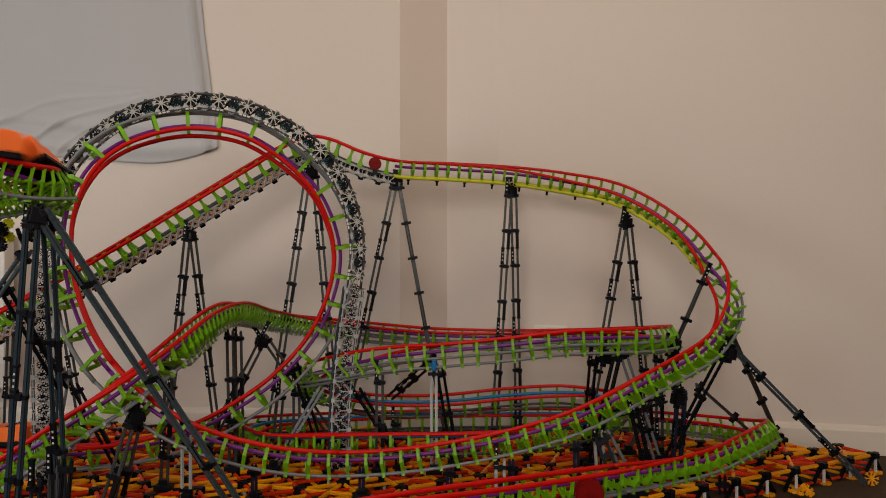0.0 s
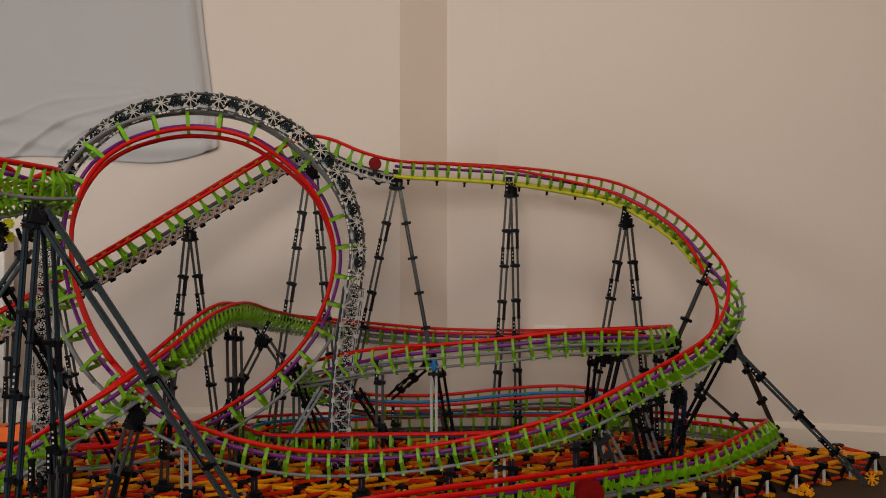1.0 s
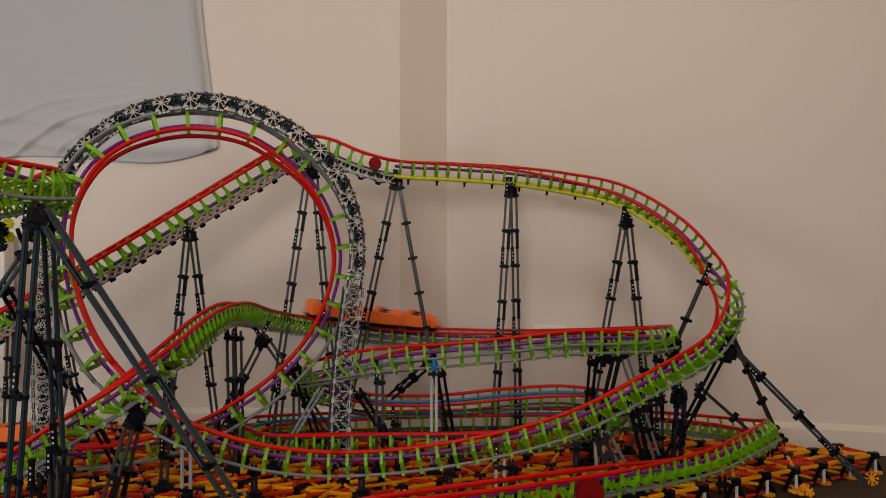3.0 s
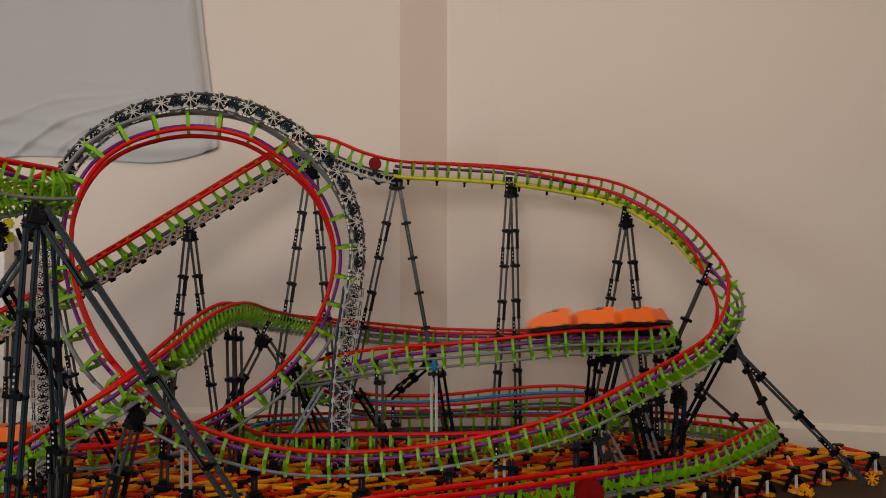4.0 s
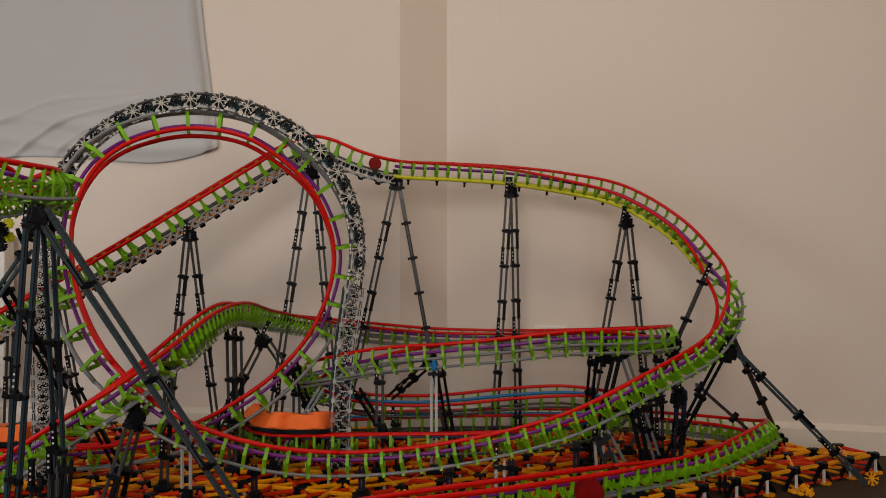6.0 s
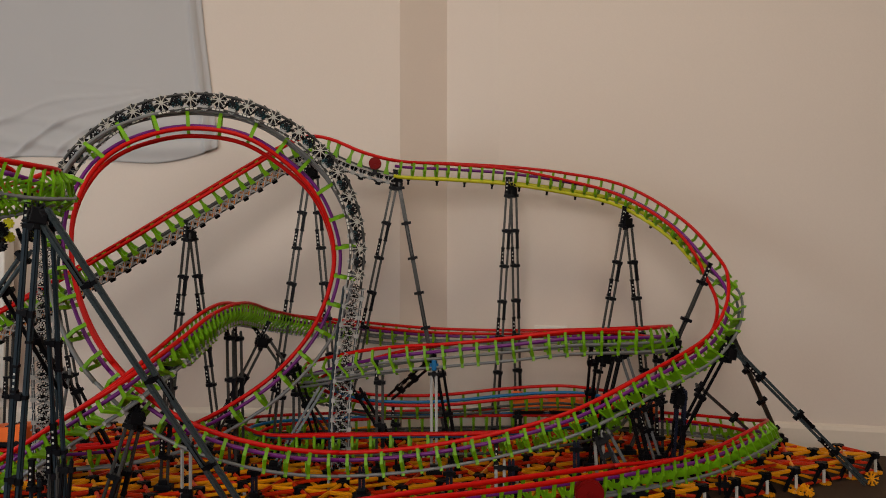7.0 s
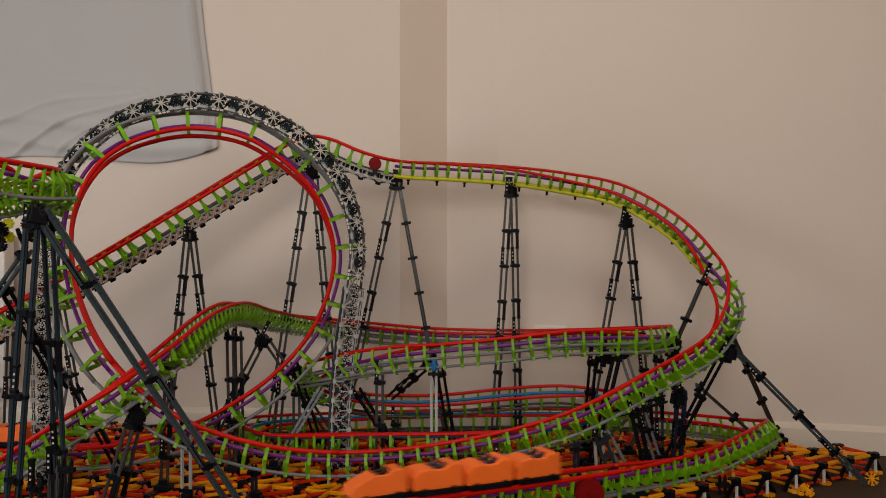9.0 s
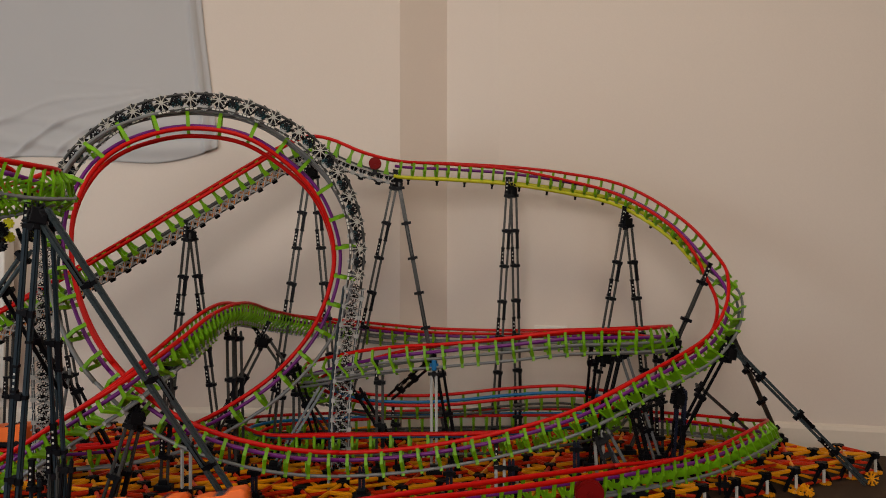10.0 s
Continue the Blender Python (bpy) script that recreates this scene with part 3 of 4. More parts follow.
def leg(top, a, b, pair=0.015, deep=0.0, mat=SLATE, pitch=0.105, r=0.0034, foot=True, start=0.02, sleeves=True):
    """A leg of two (or four) ribbed rods from a down to b, in lengths between black joints. a, b in the world."""
    o = top.matrix_world.translation
    a, b = Vector(a) - o, Vector(b) - o
    ln = (b - a).length
    d = (b - a).normalized()
    side = d.cross(Vector((0, 1, 0))).normalized()
    back = side.cross(d).normalized()
    frame_m = Matrix(((side.x, back.x, d.x, a.x), (side.y, back.y, d.y, a.y), (side.z, back.z, d.z, a.z), (0, 0, 0, 1)))
    spots = [(-pair / 2, -deep / 2), (pair / 2, -deep / 2)] + ([(-pair / 2, deep / 2), (pair / 2, deep / 2)] if deep else [])
    if not pair:
        spots = [(0, 0)]
    cuts = [0.0] + list(np.arange(start, ln - 0.02, pitch)) + [ln]
    for z0, z1 in zip(cuts, cuts[1:]):
        if z1 - z0 < 0.012:
            continue
        for x, y in spots:
            part("rod", rod_mesh(z1 - z0, mat, r), top, m=frame_m @ Matrix.Translation((x, y, z0)))
    for k, z in enumerate(cuts[1:-1]):
        part("joint", JOINT, top, m=frame_m @ Matrix.Translation((0, 0, z)))
        if sleeves:
            x, y = spots[k % len(spots)]
            part("sleeve", SLEEVE, top, m=frame_m @ Matrix.Translation((x, y, z + (0.004 if k % 2 else -0.056))))
            if k % 2 == 0:
                for q in range(3):
                    part("stud", STUD, top, m=frame_m @ Matrix.Translation((x, y, z - 0.040 + 0.011 * q)))
    if foot:
        part("foot", SHOE, top, m=Matrix.Translation(b) @ Matrix.Translation((0, 0, -0.004)))


def support(label, legs, hub=None, **more):
    base = legs[0][1]
    top = thing("track_support", base, label, "support", "supports of the roller coaster")
    for lg in legs:
        opt = dict(more)
        if len(lg) > 2:
            opt.update(lg[2])
        leg(top, lg[0], lg[1], **opt)
    if hub:
        h = Vector(hub) - top.matrix_world.translation
        part("hub", HUB, top, m=Matrix.Translation(h) @ pose(0, 0, 0, 90, 0, 20))
        part("hub_block", HUB_BLOCK, top, m=Matrix.Translation(h + Vector((0, 0.004, -0.010))) @ pose(0, 0, 0, 0, 12, 30))
    return top


TALL = "tall A-frame support of slate rods and black joints"
support(TALL, [((-0.722, 2.260, 0.656), (-0.783, 2.260, 0.060)), ((-0.716, 2.280, 0.657), (-0.647, 2.300, 0.060))], hub=(-0.719, 2.270, 0.660))
support(TALL, [((-0.394, 2.340, 0.840), (-0.510, 2.340, 0.060)), ((-0.380, 2.360, 0.842), (-0.313, 2.370, 0.060))], hub=(-0.387, 2.340, 0.843))
support(TALL, [((-0.142, 2.370, 0.809), (-0.300, 2.370, 0.060)), ((-0.132, 2.370, 0.809), (0.007, 2.370, 0.060), {"pair": 0.0, "r": 0.006})], hub=(-0.137, 2.370, 0.816))
support("tall narrow support tower of slate rods", [((0.197, 2.380, 0.788), (0.151, 2.370, 0.060)), ((0.212, 2.400, 0.790), (0.228, 2.410, 0.060))], hub=(0.204, 2.385, 0.792))
support(TALL, [((0.519, 2.280, 0.695), (0.404, 2.270, 0.060)), ((0.533, 2.300, 0.696), (0.604, 2.320, 0.060))], hub=(0.524, 2.280, 0.695))
support("single slanting strut of slate rods under the drop", [((0.679, 2.070, 0.541), (0.501, 2.160, 0.060), {"pair": 0.0, "r": 0.0055})])
support("wide three-legged support of slate rods with black hub", [
    ((0.699, 1.930, 0.371), (1.085, 2.050, 0.008), {"pair": 0.009, "pitch": 0.15, "start": 0.11, "mat": BLUEGREY, "r": 0.0036, "foot": False}),
    ((0.700, 1.950, 0.411), (0.969, 2.300, 0.060), {"pair": 0.006, "pitch": 0.16, "sleeves": False}),
    ((0.676, 1.920, 0.364), (0.538, 1.980, 0.060), {"pair": 0.014, "mat": BLACK})], hub=(0.690, 1.920, 0.367))
support("low cross strut of brown-grey rods", [((0.611, 1.930, 0.284), (0.899, 2.200, 0.060), {"pair": 0.0, "r": 0.004, "sleeves": False, "pitch": 0.2})])
support("dark A-frame support under the banked turn", [
    ((0.438, 2.000, 0.354), (0.376, 2.030, 0.060), {"mat": BLACK, "deep": 0.012}),
    ((0.447, 2.000, 0.360), (0.555, 2.060, 0.060), {"mat": GREY}),
    ((0.376, 2.000, 0.340), (0.392, 2.200, 0.060), {"mat": BLACK})], hub=(0.404, 2.000, 0.346))
support("short dark support beside the turn", [((0.571, 2.120, 0.334), (0.581, 2.140, 0.060)), ((0.603, 2.100, 0.356), (0.589, 1.980, 0.198), {"mat": BLACK, "foot": False})], hub=(0.610, 2.100, 0.368))
support("pale grey two-rod post with blue cap", [((-0.023, 1.990, 0.319), (-0.022, 1.970, 0.060), {"mat": PALE, "pair": 0.012, "sleeves": False, "pitch": 0.5}), ((-0.009, 2.020, 0.312), (0.032, 2.060, 0.060), {"mat": BLACK, "deep": 0.012}), ((-0.031, 2.000, 0.326), (-0.150, 2.260, 0.190), {"mat": BLACK, "foot": False})])
cap_post = [o for o in scene.objects if o.get("label") == "pale grey two-rod post with blue cap"][0]
part("cap", Build().box(-0.006, 0.006, -0.007, 0.007, -0.013, 0.013, cut=0.002).box(-0.011, 0.011, -0.004, 0.004, -0.004, 0.004, cut=0.001).mesh("cap", BLUE), cap_post, "blue connector cap", Matrix.Translation(Vector((-0.022, 1.970, 0.324)) - cap_post.matrix_world.translation))
support("four-rod post under the camelback hill", [((-0.528, 1.980, 0.410), (-0.526, 2.000, 0.060)), ((-0.521, 2.030, 0.402), (-0.521, 2.060, 0.060))])
support("crossed slate struts under the camelback hill", [((-0.480, 2.160, 0.379), (-0.639, 2.140, 0.060)), ((-0.486, 2.160, 0.376), (-0.289, 2.220, 0.060)), ((-0.609, 1.780, 0.360), (-0.643, 1.840, 0.060))], hub=(-0.487, 2.140, 0.369))
support("blue-grey diagonal strut beside the lattice column", [((-0.297, 2.060, 0.279), (-0.424, 2.000, 0.060), {"pair": 0.010, "mat": BLUEGREY, "sleeves": False, "pitch": 0.3}), ((-0.224, 2.080, 0.244), (-0.117, 2.120, 0.060), {"mat": BLACK, "deep": 0.010})])
support("slanting support of slate rods beneath the hill", [((-0.632, 1.630, 0.268), (-0.692, 1.610, 0.060)), ((-0.626, 1.640, 0.261), (-0.691, 1.690, 0.060)), ((-0.888, 1.920, 0.286), (-0.789, 1.960, 0.060), {"mat": BLACK})], hub=(-0.623, 1.620, 0.277))
support("large near support of blue-grey rods with black joints", [
    ((-0.685, 1.360, 0.676), (-0.391, 1.600, 0.060), {"pair": 0.021, "r": 0.0056, "mat": BLUEGREY, "pitch": 0.21, "start": 0.15}),
    ((-0.703, 1.370, 0.669), (-0.773, 1.420, 0.060), {"pair": 0.020, "r": 0.0050, "pitch": 0.15, "mat": NIGHT}),
    ((-0.703, 1.420, 0.666), (-0.722, 1.520, 0.060), {"pair": 0.016, "r": 0.004, "mat": NIGHT, "pitch": 0.21}),
    ((-0.714, 1.380, 0.611), (-0.877, 1.420, 0.410), {"pair": 0.010, "foot": False, "mat": BLUEGREY, "sleeves": False, "pitch": 0.3}),
    ((-0.776, 1.400, 0.552), (-0.713, 1.500, 0.346), {"mat": BLACK, "foot": False})], hub=(-0.690, 1.360, 0.676))
support("pale grey slanting rods at the loop's foot", [((-0.925, 1.90, 0.330), (-0.975, 1.93, 0.060), {"mat": PALE, "pair": 0.016, "sleeves": False, "pitch": 0.5}), ((-0.888, 1.89, 0.330), (-0.945, 1.91, 0.060), {"mat": GREY, "pair": 0.014, "sleeves": False, "pitch": 0.5})])
support("short dark grey posts under the rising hill", [((-0.728, 1.50, 0.205), (-0.728, 1.50, 0.060), {"deep": 0.012}), ((-0.765, 1.50, 0.180), (-0.768, 1.50, 0.060), {"mat": NIGHT}), ((-0.690, 1.47, 0.225), (-0.700, 1.46, 0.060), {"mat": BLACK, "sleeves": False})])
support("slate post beneath the lift hill", [((-1.188, 2.200, 0.433), (-1.204, 2.200, 0.060)), ((-1.066, 2.220, 0.486), (-1.004, 2.240, 0.060))])
support("slate posts under the high turn approach", [((-1.055, 1.340, 0.715), (-1.100, 1.360, 0.060)), ((-1.140, 1.560, 0.633), (-1.158, 1.600, 0.060))])
for px_pair in (((-0.180, 1.770, 0.060), (-0.179, 1.760, 0.131)), ((0.014, 1.770, 0.060), (0.014, 1.770, 0.133)), ((0.153, 1.790, 0.060), (0.153, 1.790, 0.140)), ((-0.413, 1.750, 0.060), (-0.409, 1.730, 0.144)), ((0.300, 1.800, 0.060), (0.300, 1.800, 0.179))):
    support("short navy peg holding the loop track", [(px_pair[1], px_pair[0], {"mat": NAVY, "pair": 0.008, "sleeves": False})])
for px_pair in (((0.123, 1.720, 0.060), (0.126, 1.760, 0.148)), ((-0.559, 1.740, 0.060), (-0.552, 1.720, 0.210)), ((0.362, 1.820, 0.060), (0.355, 1.830, 0.195))):
    support("short pale post holding the loop track", [(px_pair[1], px_pair[0], {"mat": PALE, "pair": 0.018})])
support("dark joint cluster with navy clips under the big curve", [((0.567, 1.900, 0.276), (0.562, 1.930, 0.060), {"mat": NAVY, "deep": 0.014, "pair": 0.018, "pitch": 0.06}), ((0.532, 1.900, 0.255), (0.404, 1.930, 0.209), {"mat": BLACK, "foot": False, "sleeves": False}), ((0.447, 1.880, 0.239), (0.492, 1.900, 0.060), {"mat": BLACK, "deep": 0.012})], hub=(0.556, 1.890, 0.264))
support("short ladder strut with pale rungs", [((0.351, 1.800, 0.194), (0.394, 1.740, 0.060), {"mat": BLACK, "pitch": 0.03, "sleeves": False, "pair": 0.020}), ((0.369, 1.840, 0.195), (0.440, 1.800, 0.060), {"mat": SLATE, "sleeves": False, "deep": 0.010})])
support("black diagonal brace behind the loop exit", [((-0.388, 2.080, 0.317), (-0.324, 2.140, 0.060), {"mat": BLACK, "sleeves": False}), ((-0.425, 2.100, 0.240), (-0.447, 2.120, 0.060), {"mat": SLATE})])
# supports of the low return and helix tracks
for s_low in (7.7, 8.2, 8.7, 9.2, 9.6, 10.0, 10.45, 10.8, 11.2, 11.6, 12.0):
    p_low, _, u_low, _ = ride_line.at(s_low)
    p_low = p_low - u_low * 0.056
    if p_low[2] > 0.075:
        support("short black post under the low track", [(tuple(p_low), (p_low[0], p_low[1], 0.06), {"mat": BLACK, "pair": 0.012, "sleeves": False, "foot": False})])
for s_low in (0.25, 0.55, 2.75, 3.2, 6.75, 7.0, 7.35):
    p_low, _, u_low, _ = ride_line.at(s_low)
    p_low = p_low - u_low * 0.056
    support("slate post under the track", [(tuple(p_low), (p_low[0], p_low[1], 0.06))])


# ---- lattice arch round the loop ----


def half_star(mat, radius, name="connector", w=0.0008, end=0.0022, hub=0.0052):
    """A large half star of thin spokes, in local x, y, opening to +y."""
    o = star_outline(radius, [math.pi * k / 4 for k in range(5)], False, w, end, hub)
    return Build().prism(o, -0.0025, 0.0025).mesh(name, mat)


FLAKE = Build().prism(star_outline(0.0200, [math.pi * k / 4 for k in range(8)], True, 0.0010, 0.0028, 0.0050), -0.0025, 0.0025).mesh("connector", STAR)
FLAKE_COL = half_star(PALE, 0.025, w=0.0011, end=0.0030)
FLAKE_SMALL = snowflake(PALE, 0.0095, 0.005, 6, name="connector")
FLAKE_DARK = snowflake(BLACK, 0.0125, 0.006, name="connector")
CLIP = Build().box(-0.012, 0.012, -0.007, 0.007, -0.006, 0.006, cut=0.002).mesh("clip", TEAL)
CLIP_DARK = Build().box(-0.011, 0.011, -0.006, 0.006, -0.004, 0.004, cut=0.002).mesh("clip", BLACK)
TOOTH = Build().box(-0.0035, 0.0035, -0.0022, 0.0022, -0.003, 0.003).mesh("tooth", WHITE)
BAR = Build().box(-0.0055, 0.0055, -0.003, 0.003, -0.016, 0.016, cut=0.001).mesh("clip", NAVY)


def frame_at(line, s, shift):
    p, t, u, r = line.at(s)
    return Matrix(((t[0], u[0], r[0], p[0] + shift[0]), (t[1], u[1], r[1], p[1] + shift[1]), (t[2], u[2], r[2], p[2] + shift[2]), (0, 0, 0, 1)))


def lattice(name, line, s0, s1, label, pitch, height, depth, chord_out, chord_in, flake, small, category="lattice arch", chord_r=0.0032):
    """A lattice girder along a line: four chords, faces of star connectors, and cross rods."""
    p0 = line.at((s0 + s1) / 2)[0]
    top = thing(name, p0, label, category)
    sh = -np.array(p0)
    for side in (-depth / 2, depth / 2):
        for up, mat in ((-height * 0.36, chord_out), (height / 2, chord_in)):
            v, f = tube_data(np.array(line.offset(side, up, s0, s1)) + sh, chord_r, 6)
            part("chord", mesh_of("chord", v, f, mat, True), top)
    n = round((s1 - s0) / pitch)
    step = (s1 - s0) / n
    for i in range(n):
        s = s0 + step * (i + 0.5)
        m = frame_at(line, s, sh)
        m2 = frame_at(line, min(s + step / 2, s1), sh)
        for side in (-depth / 2, depth / 2):
            part("connector", flake, top, m=m @ Matrix.Translation((0, -height * (0.08 if small else 0.36), side * 1.08)))
            if small:
                part("connector", small, top, m=m2 @ Matrix.Translation((0, height * 0.42, side)))
            else:
                part("connector", flake, top, m=m2 @ Matrix.Translation((0, height * 0.40, side)) @ Matrix.Rotation(math.pi, 4, "Z"))
        if small:
            for side in (-depth / 2, depth / 2):
                part("connector", FLAKE_DARK, top, m=m2 @ Matrix.Translation((0, -height * 0.02, side)))
                part("connector", FLAKE_DARK, top, m=m @ Matrix.Translation((0, -height * 0.1, side * 0.7)))
                for k in (-1, 0, 1):
                    part("tooth", TOOTH, top, m=m @ Matrix.Translation((0.0095 * k, height * 0.5, side * 1.12)))
            part("clip", CLIP, top, m=m2 @ Matrix.Translation((0, height * 0.15, 0)))
            part("clip", CLIP, top, m=m2 @ Matrix.Translation((0, height * 0.15, -depth * 0.4)) @ Matrix.Rotation(0.8, 4, "Z"))
            part("clip", CLIP_DARK, top, m=m @ Matrix.Translation((0, height * 0.2, -depth * 0.3)) @ Matrix.Rotation(0.4, 4, "Z"))
        else:
            part("connector", FLAKE_DARK, top, m=m2 @ Matrix.Translation((0, 0, 0.008)))
            part("connector", FLAKE_DARK, top, m=m @ Matrix.Translation((0, 0, -0.008)))
        part("clip", BAR, top, m=m @ Matrix.Translation((0, height * 0.3, 0)))
        ends = (-1, 1)
        for e in ends:
            a = m @ Vector((0, -height / 2 * e, -depth / 2))
            b = m2 @ Vector((0, height / 2 * e, -depth / 2))
            part("brace", rod_mesh((b - a).length, SLATE if small else PALE, 0.0030 if small else 0.0020), top, m=along(a, b))
            if small:
                part("brace", rod_mesh((b - a).length, BLACK, 0.0030), top, m=along(m2 @ Vector((0, -height / 2 * e, -depth / 2)), (m2 @ m.inverted()) @ b))
    return top


ARCH_A, ARCH_B = mark(arch_line, ARCH[3]), mark(arch_line, ARCH[15])
lattice("lattice_arch", arch_line, ARCH_A, ARCH_B, "grey arch of star connectors round the vertical loop", 0.0660, 0.040, 0.046, SLATE, SLATE, FLAKE, FLAKE_SMALL)
lattice("lattice_column", arch_line, 0.0, ARCH_A, "pale grey lattice column of star connectors on the base", 0.050, 0.056, 0.046, NIGHT, NIGHT, FLAKE_COL, None, "lattice column", 0.0034)
lattice("lattice_column", arch_line, ARCH_B, arch_line.length, "pale grey lattice column of star connectors behind near legs", 0.050, 0.056, 0.046, NIGHT, NIGHT, FLAKE_COL, None, "lattice column", 0.0034)

# ---- girder beneath the lift hill, and yellow beam beneath the drop ----
FLAKE_LIFT = half_star(PALE, 0.0185, w=0.0008, end=0.0018, hub=0.0024)
FLAKE_CREST = half_star(PALE, 0.022)
PEG_THIN = Build().box(-0.005, 0.005, -0.004, 0.004, -0.006, 0.006, cut=0.001).box(-0.003, 0.003, -0.015, 0.0, -0.004, 0.004).mesh("peg", BLACK)
PEG = Build().box(-0.014, 0.014, -0.004, 0.004, -0.006, 0.006, cut=0.001).box(-0.008, 0.008, -0.011, 0.0, -0.009, 0.009, cut=0.002).mesh("peg", BLACK)


def lift_girder():
    s1 = mark(main_line, LIFT[-1])
    p0 = main_line.at(s1 / 2)[0]
    top = thing("lift_girder", p0, "tan and white lattice girder under the lift hill track", "girder")
    sh = -np.array(p0)
    for side in (-0.018, 0.018):
        for up, mat in ((-0.042, PALE), (-0.066, SLATE)):
            v, f = tube_data(np.array(main_line.offset(side, up, 0, s1)) + sh, 0.0024, 6)
            part("chord", mesh_of("chord", v, f, mat, True), top)
    n = round(s1 / 0.024)
    crest = mark(main_line, LIFT[5])
    for i in range(n):
        s = s1 * (i + 0.5) / n
        m = frame_at(main_line, s, sh)
        late = s > crest
        for side in (-0.019, 0.019):
            part("connector", FLAKE_CREST if late else FLAKE_LIFT, top, m=m @ Matrix.Translation((0, -0.064 if late else -0.060, side)))
        if not late:
            a, b = m @ Vector((-0.012, -0.064, 0.021)), m @ Vector((0.012, -0.044, 0.018))
            part("brace", rod_mesh((b - a).length, RUST, 0.0038), top, m=along(a, b))
            for e in (-1, 1):
                a, b = m @ Vector((-0.0115 * e, -0.066, 0.0235)), m @ Vector((0.0115 * e, -0.043, 0.0235))
                part("brace", rod_mesh((b - a).length, PALE, 0.0016), top, m=along(a, b))
            a, b = m @ Vector((0.012, -0.064, 0.0)), m @ Vector((-0.012, -0.044, -0.012))
            part("brace", rod_mesh((b - a).length, RUST if i % 3 else BLACK, 0.0046), top, m=along(a, b))
            a, b = m @ Vector((-0.013, -0.052, -0.021)), m @ Vector((0.013, -0.052 + 0.008 * (-1) ** i, -0.019))
            part("brace", rod_mesh((b - a).length, (RUST, BLACK, BLACK)[i % 3], 0.0030), top, m=along(a, b))
        else:
            part("clip", CLIP_DARK, top, m=m @ Matrix.Translation((0, -0.052, 0)))
        if i % 2 == 0:
            part("peg", PEG, top, m=m @ Matrix.Translation((0, -0.067, 0)))
        else:
            part("clip", CLIP_DARK, top, m=m @ Matrix.Translation((0, -0.052, 0)))


def drop_pegs():
    """Black pegs along the underside of the yellow spine."""
    s0, s1 = mark(main_line, FIRST_DROP[0]), mark(main_line, FIRST_DROP[6])
    sh = -np.array(DROP_TRACK.matrix_world.translation)
    n = round((s1 - s0) / 0.085)
    for i in range(n):
        m = frame_at(main_line, s0 + (s1 - s0) * (i + 0.5) / n, sh)
        part("peg", PEG_THIN, DROP_TRACK, m=m @ Matrix.Translation((0, -0.050, 0)))


lift_girder()
drop_pegs()


